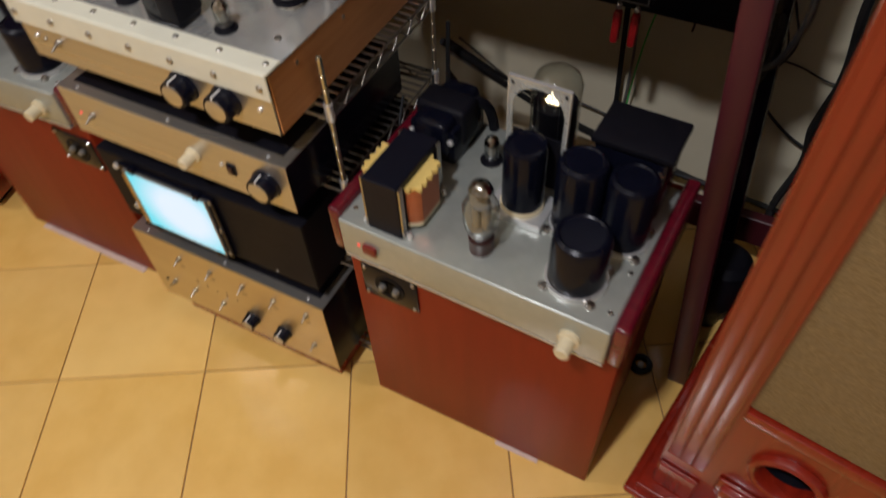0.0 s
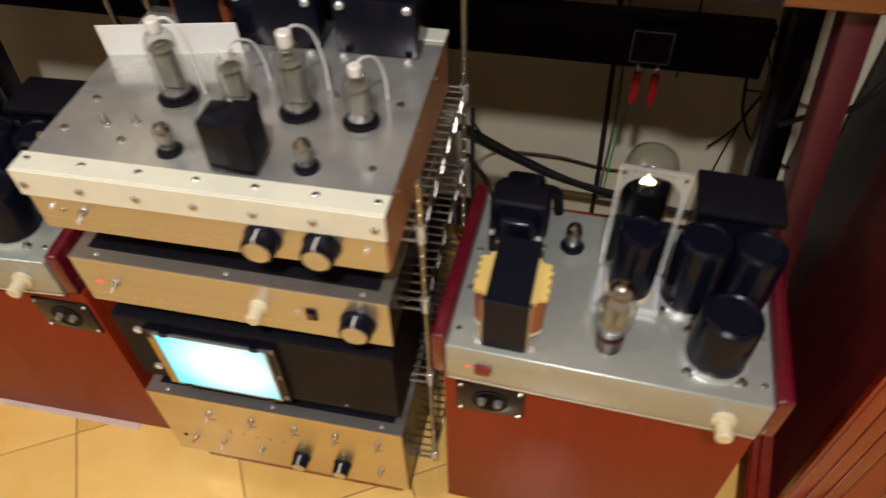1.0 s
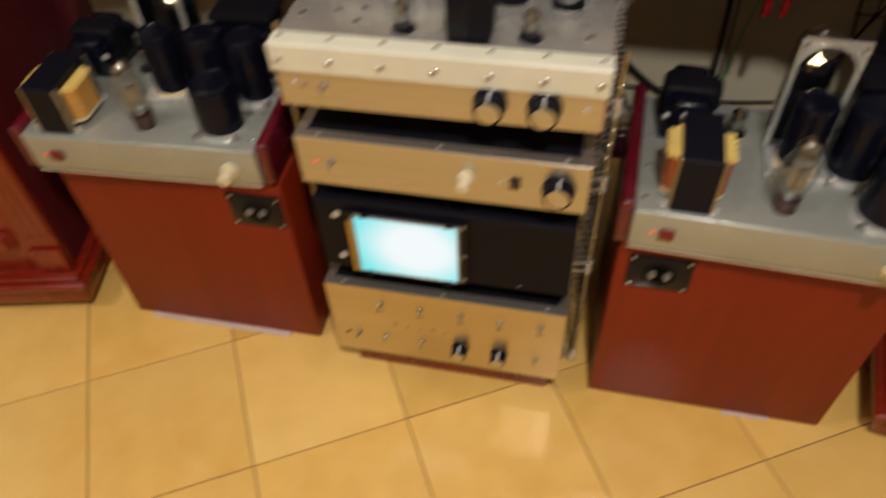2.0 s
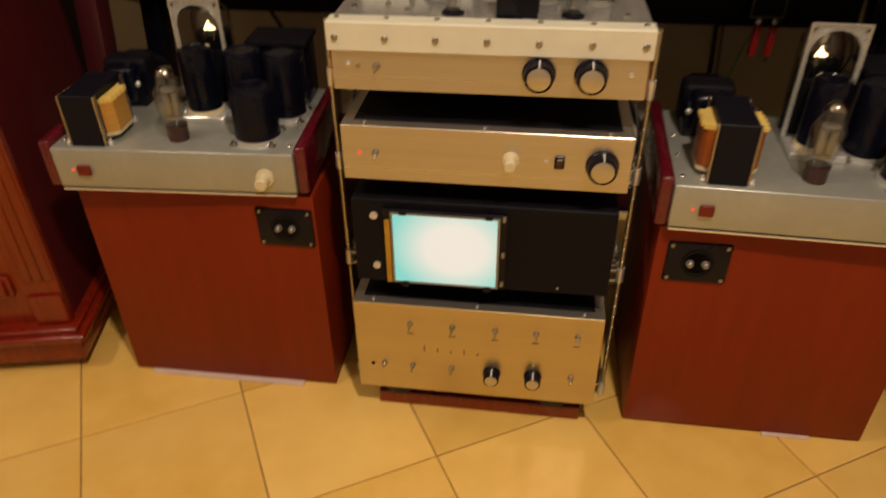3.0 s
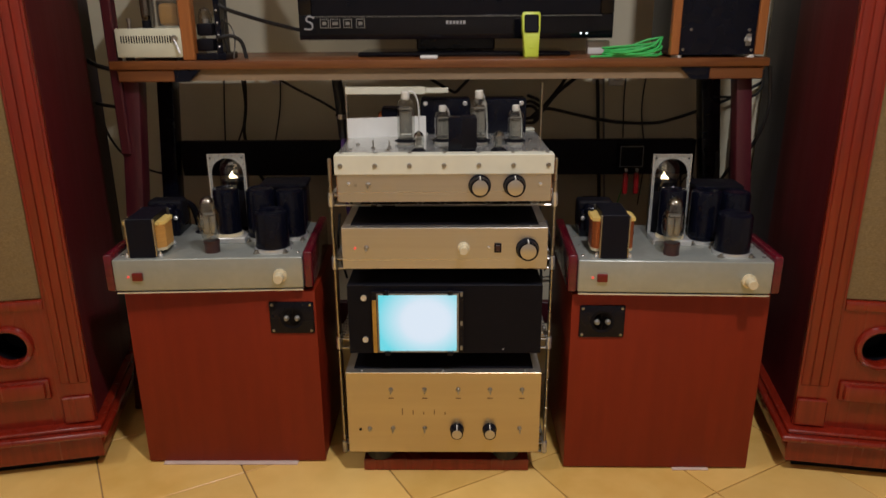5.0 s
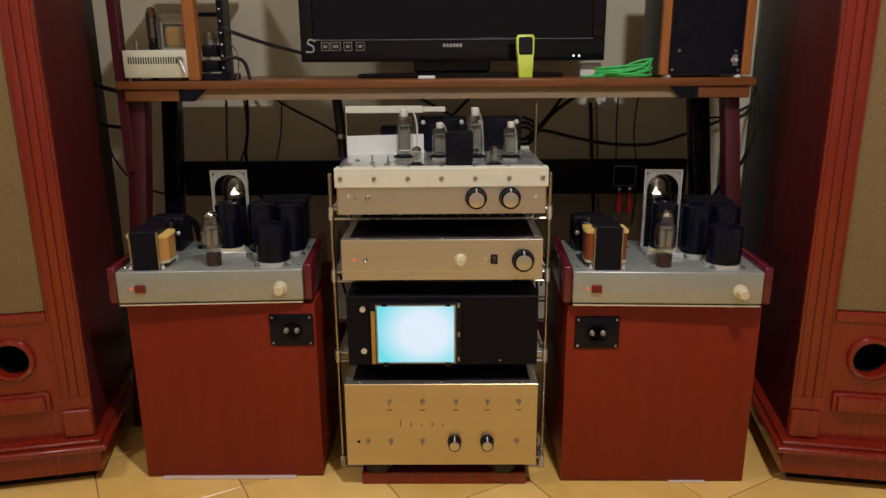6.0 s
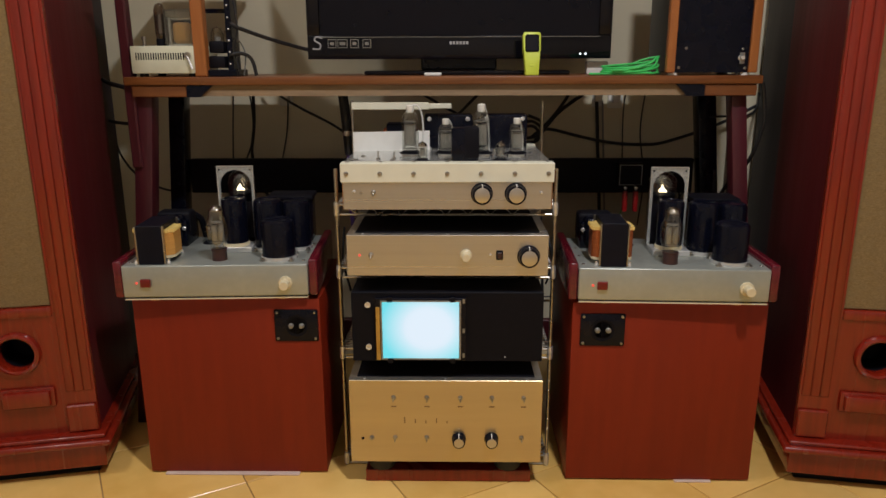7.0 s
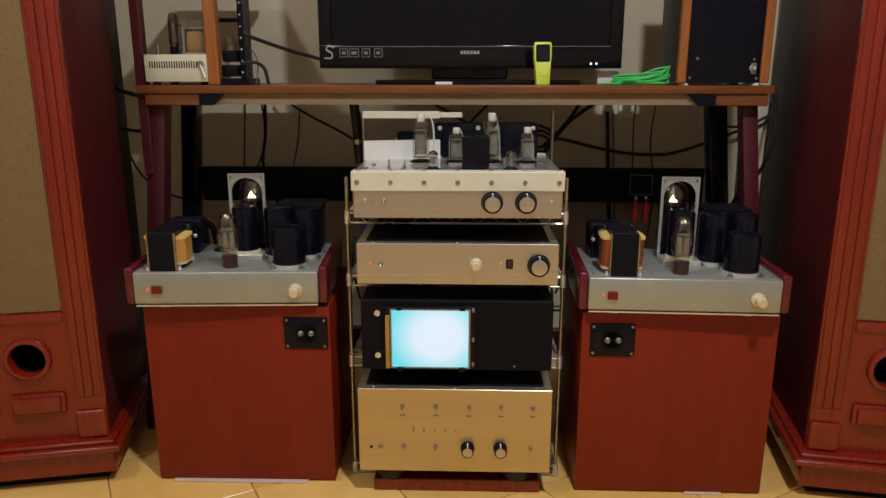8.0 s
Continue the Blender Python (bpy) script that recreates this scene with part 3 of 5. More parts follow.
    for i in range(len(front) - 1):
        (a0, b0), (a1, b1) = rows[0][i], rows[0][i + 1]
        (c0, d0), (c1, d1) = rows[1][i], rows[1][i + 1]
        for q in ((a0, a1, b1, b0), (c0, d0, d1, c1), (a0, c0, c1, a1), (b0, b1, d1, d0)):
            arch.faces.new(q)
    f = part("arch_frame", arch, VEILED, a, "clear plate with an arched opening, grey veil for reflections, bright edges")
    part("frame_foot", bx(x0 - 0.001, x1 + 0.001, y0 - 0.064, y0 - 0.001, T, T + 0.013, bevel=0.0015), MIRROR, f)
    for xx in (x0 + 0.006, x1 - 0.006):
        part("edge", bx(*((x0 - 0.0016, x0 - 0.0001) if xx < cx else (x1 + 0.0001, x1 + 0.0016)), y0 - 0.001, y0 + 0.005, T + 0.013, T + top + 0.0015), MIRROR, f, "bright polished edge")
        part("screw", turned([(0.0022, 0), (0.0022, 0.0012), (0, 0.0016)], (xx - (0.001 if xx < cx else -0.001), y0, T + top - 0.007), 8, "y"), MATT, f)
    part("edge", bx(x0, x1, y0 - 0.001, y0 + 0.005, T + top + 0.0001, T + top + 0.0015), MIRROR, f)
    part("shield", bx(cx - r + 0.0005, cx + r - 0.0005, y0 + 0.0045, y0 + 0.007, T + 0.02, T + 0.108), MATT, f, "black shield plate")
    tv = part("transmitting_valve", turned([(0.031, 0), (0.031, 0.005), (0.030, 0.007), (0, 0.008)], (cx, y0 - 0.031, T + 0.013), 30), IVORY, a, "large black glass transmitting valve, filament glowing")
    part("anode", turned([(0.0290, 0.008), (0.0290, 0.104), (0.0265, 0.110), (0.022, 0.111), (0.0205, 0.109), (0, 0.109)], (cx, y0 - 0.031, T + 0.013), 30), BLACK, tv, "black cylinder anode")
    part("bulb", turned([(0.033, 0.030), (0.034, 0.135), (0.0335, 0.152), (0.029, 0.164), (0.019, 0.172), (0.008, 0.1755), (0, 0.176)], (cx, y0 + 0.062, T), 32), GLASS, tv, "clear glass dome")
    part("inner_anode", turned([(0.030, 0.0), (0.030, 0.122), (0.020, 0.126), (0, 0.126)], (cx, y0 + 0.062, T), 28), MATT, tv)
    fil = B()
    fy, fz = y0 + 0.050, T + 0.126
    for k in range(3):
        dx = -0.010 + 0.007 * k
        sweep(fil, [(cx + dx, fy, fz + 0.003), (cx - 0.002 + dx * 0.35, fy + 0.002, fz + (0.012, 0.018, 0.010)[k]), (cx + dx + 0.004, fy + 0.003, fz + 0.003)], 0.0009, 6, 3)
        lathe(fil, [(0, 0.0), (0.0022, 0.001), (0.0016, 0.004), (0, 0.0045)], (cx + dx + 0.002, fy, fz), 8)
    part("support_disc", turned([(0.016, 0.0), (0.017, 0.001), (0.016, 0.002), (0, 0.002)], (cx, fy + 0.012, fz + 0.0005), 20), GETTER, tv, "silver support disc")
    part("filament", fil, FILAMENT, tv, "glowing orange-white filament")
    # cans and boxes on the other side
    for cxx, cyy, rr, hh in ((0.334, 0.060, 0.0370, 0.090), (0.296, 0.146, 0.033, 0.120), (0.362, 0.150, 0.032, 0.116)):
        c = part("capacitor_can", turned([(rr, 0.004), (rr, hh - 0.008), (rr - 0.002, hh - 0.003), (rr - 0.007, hh), (rr - 0.010, hh - 0.002), (0, hh - 0.002)], (cxx, cyy, T), 36), BLACK, a, "black cylindrical can in a bright clamp ring")
        part("clamp_ring", turned([(rr + 0.0005, 0.0), (rr + 0.0040, 0.0), (rr + 0.0040, 0.008), (rr + 0.0005, 0.008)], (cxx, cyy, T), 36), CHROME, c, "bright clamp ring")
        for q in range(4):
            an = math.radians(45 + 90 * q)
            part("lug", turned([(0.007, 0), (0.007, 0.003), (0.004, 0.004), (0.004, 0.007), (0, 0.007)], (cxx + (rr + 0.008) * math.cos(an), cyy + (rr + 0.008) * math.sin(an), T), 10), STEEL, c)
    bxx = part("transformer_cover", bx(0.290, 0.390, 0.197, 0.272, T, T + 0.106, bevel=0.006, segs=2), BLACK, a, "black steel transformer cover")
    part("lid", bx(0.285, 0.395, 0.194, 0.276, T + 0.106, T + 0.117, bevel=0.003, segs=2), MATT, bxx)
    for xx in (0.296, 0.381):
        for zz in (0.016, 0.086):
            part("screw", turned([(0.005, 0), (0.0045, 0.002), (0, 0.003)], (xx, 0.197, T + zz), 10, "y"), STEEL, bxx)
    for xx in (0.012, 0.393):
        for yy in (0.03, 0.10, 0.17):
            screw(a, xx, yy, T, 0.0038, "z")
    # front
    part("power_switch", bx(0.040, 0.062, -0.006, 0.001, 0.037, 0.055, bevel=0.002, segs=2), RED_SWITCH, a, "red power switch")
    part("pilot_lamp", turned([(0.0028, 0), (0.0028, 0.002), (0, 0.003)], (0.031, 0, 0.046), 12, "y"), LED_RED, a, "lit red pilot lamp")
    kn = part("knob", turned([(0.015, 0), (0.015, 0.006), (0.0105, 0.008), (0.0105, 0.028), (0.009, 0.030), (0, 0.030)], (0.356, 0, 0.043), 28, "y"), IVORY, a, "ivory volume knob")
    return a


valve_amplifier(pose(0.288, 0.012, 0.441, 0, 0, -2.2))
valve_amplifier(pose(-0.709, 0.018, 0.441, 0, 0, 3.0), -0.010, PAPER, 0.087)


# ---- wire rack ----
def wire_rack():
    X, Y0, Y1 = 0.243, 0.095, 0.390
    r = thing("wire_rack", pose(0, 0, 0), "narrow chromed wire rack holding stacked audio units", "rack")
    for x in (-X, X):
        for y, h in ((Y0, 0.728), (Y1, 0.858)):
            prof = [(0.0045, 0)]
            for i in range(int(h / 0.025)):
                q = 0.004 + 0.025 * i
                prof += [(0.0044, q), (0.0044, q + 0.0215), (0.0036, q + 0.0222), (0.0036, q + 0.0243)]
            part("post", turned(prof + [(0.0044, h - 0.004), (0.004, h), (0, h)], (x, y, 0), 12), POST, r, "thin grooved rack post")
    for z in (0.028, 0.306, 0.503, 0.649):
        loop = [(-X, Y0, 0), (X, Y0, 0), (X, Y1, 0), (-X, Y1, 0), (-X, Y0, 0)]
        sh = part("wire_shelf", sweep(B(), [(x, y, z - 0.002) for x, y, q in loop], 0.0028, 8, 0), STEEL, r, "chromed wire shelf with zigzag edge")
        part("rail", sweep(B(), [(x, y, z - 0.024) for x, y, q in loop], 0.0028, 8, 0), STEEL, sh)
        for y in (Y0, Y1):
            pts = [(-X + 0.02 + 0.446 * i / 18, y, z - 0.002 - (0.022 if i % 2 else 0)) for i in range(19)]
            part("zigzag", sweep(B(), pts, 0.0018, 6, 0), STEEL, sh)
        for x in (-X, X):
            pts = [(x, Y0 + 0.012 + 0.27 * i / 12, z - 0.002 - (0.022 if i % 2 else 0)) for i in range(13)]
            part("zigzag", sweep(B(), pts, 0.0018, 6, 0), STEEL, sh)
        first = None
        for i in range(18):
            y = Y0 + 0.012 + 0.0158 * i
            if first is None:
                first = part("wire", rod(B(), (-X, 0, 0), (X, 0, 0), 0.0020, 6), STEEL, sh)
                first.location = (0, y, z)
            else:
                again(first, sh, Matrix.Translation((0, y, z)))
        for x in (-X, X):
            for y in (Y0, Y1):
                part("sleeve", turned([(0.0065, -0.026), (0.0075, -0.024), (0.0068, 0.004), (0, 0.004)], (x, y, z), 12), CHROME, sh)
    return r


wire_rack()


# ---- stacked units ----
def unit_case(u, W, D, H, front, lid=True):
    """Folded case with a front plate, a lipped rim and a dark lid."""
    case = part("case", bx(-W / 2 + 0.001, W / 2 - 0.001, 0.0025, D, 0.0, H - 0.001, bevel=0.001), BLACK, u, "black painted case")
    part("front_panel", bx(-W / 2, W / 2, 0, 0.0024, 0, H, bevel=0.0007), front, u, "brushed metal front panel")
    rim = B()
    box(rim, -W / 2, W / 2, 0.0026, 0.020, H - 0.0012, H)
    box(rim, -W / 2, -W / 2 + 0.016, 0.0202, D, H - 0.0012, H)
    box(rim, W / 2 - 0.016, W / 2, 0.0202, D, H - 0.0012, H)
    part("rim", rim, BRUSHED, u, "bright folded rim")
    if lid:
        l = part("lid", bx(-W / 2 + 0.0165, W / 2 - 0.0165, 0.021, D - 0.002, H - 0.0012, H + 0.0012, bevel=0.0005), MATT, u, "matt black perforated lid")
        for x in (-W * 0.42, 0, W * 0.42):
            part("screw", turned([(0.003, 0), (0.003, 0.0012), (0, 0.0022)], (x, 0.011, H), 10), CHROME, l)
    return case


def unit_control():
    W, D, H = 0.434, 0.33, 0.203
    u = thing("control_preamplifier", pose(0, 0, 0.064), "champagne metal preamplifier with two black knobs on round feet", "preamplifier")
    unit_case(u, W, D, H, PANEL)
    for x in (-0.150, 0.145):
        for y in (0.045, 0.27):
            part("foot", turned([(0.027, -0.034), (0.031, -0.030), (0.032, -0.006), (0.029, 0.0), (0, 0.0)], (x, y, 0), 24), RUBBER, u, "round black rubber foot")
    for x in (0.030, 0.104):
        knob(u, x, 0, 0.060, 0.0150, 0.022)
    for i, x in enumerate((-0.117, -0.042, 0.033, 0.104, 0.175)):
        toggle(u, x, 0, 0.161, 0.003)
        part("marking", bx(x - 0.006, x + 0.006, -0.0004, 0.0, 0.138, 0.141), DARK_PRINT, u)
    for x in (-0.115, -0.043, 0.172):
        toggle(u, x, 0, 0.062, 0.003)
    part("lamp_hole", turned([(0.0035, 0), (0.0035, 0.0015), (0, 0.001)], (-0.189, 0, 0.060), 12, "y"), MATT, u)
    toggle(u, -0.168, 0, 0.061, -0.004)
    for i in range(5):
        part("marking", bx(-0.094 + 0.024 * i, -0.0915 + 0.024 * i, -0.0004, 0.0, 0.098, 0.098 + (0.016, 0.011, 0.007, 0.012, 0.006)[i]), DARK_PRINT, u)
    return u


def unit_player():
    W, D, H = 0.420, 0.33, 0.160
    u = thing("display_player", pose(0.004, 0.010, 0.310), "black boxed player with a lit bare display", "media player")
    part("case", bx(-W / 2, W / 2, 0.003, D, 0, H, bevel=0.0015), MATT, u, "black case")
    part("front_panel", bx(-W / 2, W / 2, 0, 0.0028, 0, H, bevel=0.0008), MATT, u)
    d = part("display_module", bx(-0.158, 0.041, -0.008, -0.0005, 0.004, 0.149, bevel=0.001), BLACK, u, "bare display module on a circuit board")
    part("screen", bx(-0.142, 0.026, -0.0112, -0.0082, 0.011, 0.142, bevel=0.0004), SCREEN, d, "brightly lit pale blue screen")
    rimm = B()
    for q in ((-0.1455, -0.1425, 0.008, 0.145), (0.0265, 0.0300, 0.008, 0.145)):
        box(rimm, q[0], q[1], -0.0118, -0.0082, q[2], q[3])
    for q in ((0.008, 0.0105), (0.1425, 0.145)):
        box(rimm, -0.1423, 0.0263, -0.0118, -0.0082, *q)
    part("bezel", rimm, TERMINAL_GREY, d)
    part("flex_strip", bx(-0.156, -0.147, -0.0105, -0.0082, 0.006, 0.130, bevel=0.0004), BRASS, d, "yellow flex cable strip")
    for x in (-0.125, 0.012):
        for z in (0.000, 0.142):
            part("clip", bx(x - 0.006, x + 0.006, -0.014, -0.0005, z, z + 0.011, bevel=0.001), BLACK, d)
    for z in (0.012, 0.070, 0.138):
        part("solder_pad", bx(0.0335, 0.0385, -0.0095, -0.0082, z, z + 0.010), TERMINAL_GREY, d)
    for z in (0.034, 0.132):
        part("jack", turned([(0.0065, 0), (0.0065, 0.004), (0.004, 0.004), (0.004, 0.001), (0, 0.001)], (-0.174, 0, z), 18, "y"), CHROME, u, "chrome jack socket")
    part("button", turned([(0.002, 0), (0.002, 0.001), (0, 0.0012)], (0.128, 0, 0.010), 10, "y"), GREY_PLATE, u)
    return u


def unit_line():
    W, D, H = 0.431, 0.31, 0.090
    u = thing("line_amplifier", pose(0.0045, 0.007, 0.509), "brushed aluminium amplifier with ivory and black knobs", "amplifier")
    unit_case(u, W, D, H, BRUSHED)
    for x in (-0.17, 0.17):
        for y in (0.11, 0.28):
            part("foot", turned([(0.012, -0.0045), (0.012, 0.0), (0, 0.0)], (x, y, 0), 14), RUBBER, u)
    toggle(u, -0.164, 0, 0.046, 0.004)
    part("pilot_lamp", turned([(0.0028, 0), (0.0028, 0.002), (0, 0.003)], (-0.188, 0, 0.046), 12, "y"), LED_RED, u, "small lit pilot lamp")
    part("selector_knob", turned([(0.013, 0), (0.013, 0.004), (0.010, 0.006), (0.0095, 0.024), (0.008, 0.026), (0, 0.026)], (0.040, 0, 0.046), 26, "y"), IVORY, u, "ivory selector knob")
    part("lamp_bezel", turned([(0.003, 0), (0.003, 0.002), (0, 0.003)], (0.0925, 0, 0.047), 10, "y"), CHROME, u)
    rk = part("rocker_switch", bx(0.104, 0.119, -0.003, 0.0, 0.036, 0.057, bevel=0.001), BLACK, u, "small black rocker switch")
    part("rocker", bx(0.107, 0.116, -0.006, -0.0031, 0.040, 0.053, bevel=0.001), BAKELITE, rk)
    knob(u, 0.1735, 0, 0.044, 0.0225, 0.021)
    return u


def unit_valve():
    W, D, H = 0.446, 0.363, 0.0945
    u = thing("valve_preamplifier", pose(0.0045, 0.012, 0.6535, 0, 0, 0.6), "aluminium valve preamplifier with cream strip and capped valves", "preamplifier")
    part("front_panel", bx(-W / 2 + 0.004, W / 2 - 0.004, 0.0, 0.004, 0.0, 0.062, bevel=0.0008), BRUSHED, u, "worn brushed front panel")
    for x0, x1 in ((-W / 2 + 0.002, -W / 2 + 0.006), (W / 2 - 0.006, W / 2 - 0.002)):
        sd = part("side_plate", bx(x0, x1, 0.0045, D, 0.0, H - 0.003, bevel=0.0008), AMP_SIDE, u, "copper-brown side plate, brightened for its reflections")
    for y in (0.06, 0.17, 0.28):
        part("screw", turned([(0.003, 0.0), (0.003, 0.0015), (0, 0.002)], (W / 2 - 0.002, y, 0.075), 10, "x"), STEEL, u)
    part("bottom_plate", bx(-W / 2 + 0.006, W / 2 - 0.006, 0.005, D - 0.002, 0.001, 0.004), DECK, u)
    part("deck", bx(-W / 2 + 0.001, W / 2 - 0.001, 0.001, D, H - 0.0028, H, bevel=0.0005), DECK, u, "scuffed aluminium deck")
    part("rear_panel", bx(-W / 2 + 0.006, W / 2 - 0.006, D - 0.003, D - 0.0005, 0.004, H - 0.003), DECK, u)
    strip = B()
    box(strip, -W / 2, W / 2, -0.0045, -0.0005, 0.058, H + 0.004, bevel=0.0012)
    box(strip, -W / 2, W / 2, -0.0004, 0.030, H + 0.0003, H + 0.0040, bevel=0.0010)
    st = part("corner_strip", strip, PLASTIC, u, "cream plastic corner strip with screws")
    for i in range(7):
        x = -0.2105 + 0.0702 * i
        part("screw", turned([(0.0048, 0), (0.0048, 0.0015), (0.0035, 0.003), (0.0012, 0.0032), (0.0012, 0.002), (0, 0.002)], (x, -0.0045, 0.077), 14, "y"), STEEL, st)
        part("screw", turned([(0.0042, 0), (0.0042, 0.001), (0.003, 0.002), (0, 0.002)], (x, 0.017, H + 0.004), 14), STEEL, st)
    part("rear_strip", bx(W / 2 - 0.055, W / 2, D - 0.030, D, H + 0.0003, H + 0.004, bevel=0.001), PLASTIC, u, "piece of cream plastic strip")
    for x in (0.0725, 0.1435):
        knob(u, x, 0, 0.034, 0.0215, 0.024)
    toggle(u, -0.155, 0, 0.036, 0.005)
    part("pilot_lamp", turned([(0.0035, 0), (0.0035, 0.003), (0, 0.005)], (-0.195, 0, 0.039), 12, "y"), CHROME, u)
    part("lamp_bezel", turned([(0.0035, 0), (0.0035, 0.002), (0.002, 0.002), (0, 0.001)], (-0.181, 0, 0.036), 12, "y"), STEEL, u)
    part("lamp_bezel", turned([(0.0035, 0), (0.0035, 0.003), (0, 0.004)], (0.197, 0, 0.036), 12, "y"), CHROME, u)
    for x, y, r, h in ((-0.084, 0.156, 0.0195, 0.114), (-0.003, 0.158, 0.0175, 0.083), (0.077, 0.152, 0.0195, 0.116), (0.157, 0.146, 0.0175, 0.085)):
        power_valve(u, x, y, H, r, h, True, x < -0.05)
    for x in (-0.053, 0.115):
        small_valve(u, x, 0.062, H, 0.0105, 0.042)
    tr = part("transformer", bx(0.009, 0.066, 0.034, 0.078, H + 0.001, H + 0.072, bevel=0.004, segs=2), BLACK, u, "small black transformer block")
    part("tape", bx(0.0365, 0.0675, 0.0325, 0.0795, H + 0.010, H + 0.0735, bevel=0.003, segs=2), MATT, tr, "half wrapped in black tape")
    for x0, x1 in ((-0.056, 0.062), (0.084, 0.196)):
        b = part("output_transformer", bx(x0, x1, 0.288, 0.353, H, H + 0.082, bevel=0.004, segs=2), BLACK, u, "black output transformer with bright bolts")
        for x in (x0 + 0.012, x1 - 0.012):
            for y in (0.272, ):
                part("bolt", turned([(0.0058, 0), (0.0058, 0.003), (0.0035, 0.005), (0.0035, 0.007), (0, 0.007)], (x, 0.288, H + 0.072), 10, "y"), CHROME, b)
                part("bolt", turned([(0.0055, 0), (0.0055, 0.004), (0.003, 0.006), (0, 0.006)], (x, 0.280, H), 10), CHROME, b)
    ck = part("choke", bx(-0.150, -0.085, 0.303, 0.353, H, H + 0.060, bevel=0.002), CORE, u, "small choke with copper coil")
    part("coil", bx(-0.160, -0.075, 0.310, 0.346, H + 0.012, H + 0.050, bevel=0.008, segs=3), COPPER, ck)
    for x, y, h in ((-0.152, 0.095, 0.018), (-0.118, 0.105, 0.014), (0.110, 0.195, 0.010), (0.190, 0.07, 0.003), (-0.20, 0.08, 0.003), (-0.19, 0.14, 0.003), (0.195, 0.19, 0.003), (-0.12, 0.07, 0.003)):
        part("standoff", turned([(0.0048, 0), (0.0048, 0.0025), (0.0017, 0.003), (0.0017, h), (0, h)], (x, y, H), 10), STEEL, u)
    return u


solid("base_board", bx(-0.188, 0.198, 0.020, 0.34, 0.0, 0.030, bevel=0.002), SPEAKER_WOOD, "dark red wooden board under the rack units", "board")
unit_control()
unit_player()
unit_line()
unit_valve()
plate = bx(-0.0925, 0.0925, -0.001, 0.001, 0, 0.047, bevel=0.0004)
solid("plastic_sheet", plate, WHITE, "small upright white plastic sheet on the preamplifier", "plastic sheet", where=pose(-0.132, 0.262, 0.747, 3, 0, 12))
bars = thing("plastic_strip", pose(0, 0, 0), "white plastic strip held over the preamplifier by a thin rod", "strip")
part("strip", bx(-0.229, -0.042, 0.278, 0.283, 0.844, 0.861, bevel=0.001), PLASTIC, bars)
part("strip", bx(-0.0418, 0.012, 0.279, 0.2825, 0.8465, 0.8585, bevel=0.001), PLASTIC, bars)
part("rod", rod(B(), (-0.2275, 0.2855, 0.7482), (-0.2275, 0.2855, 0.866), 0.0024, 8), STEEL, bars, "thin steel rod")


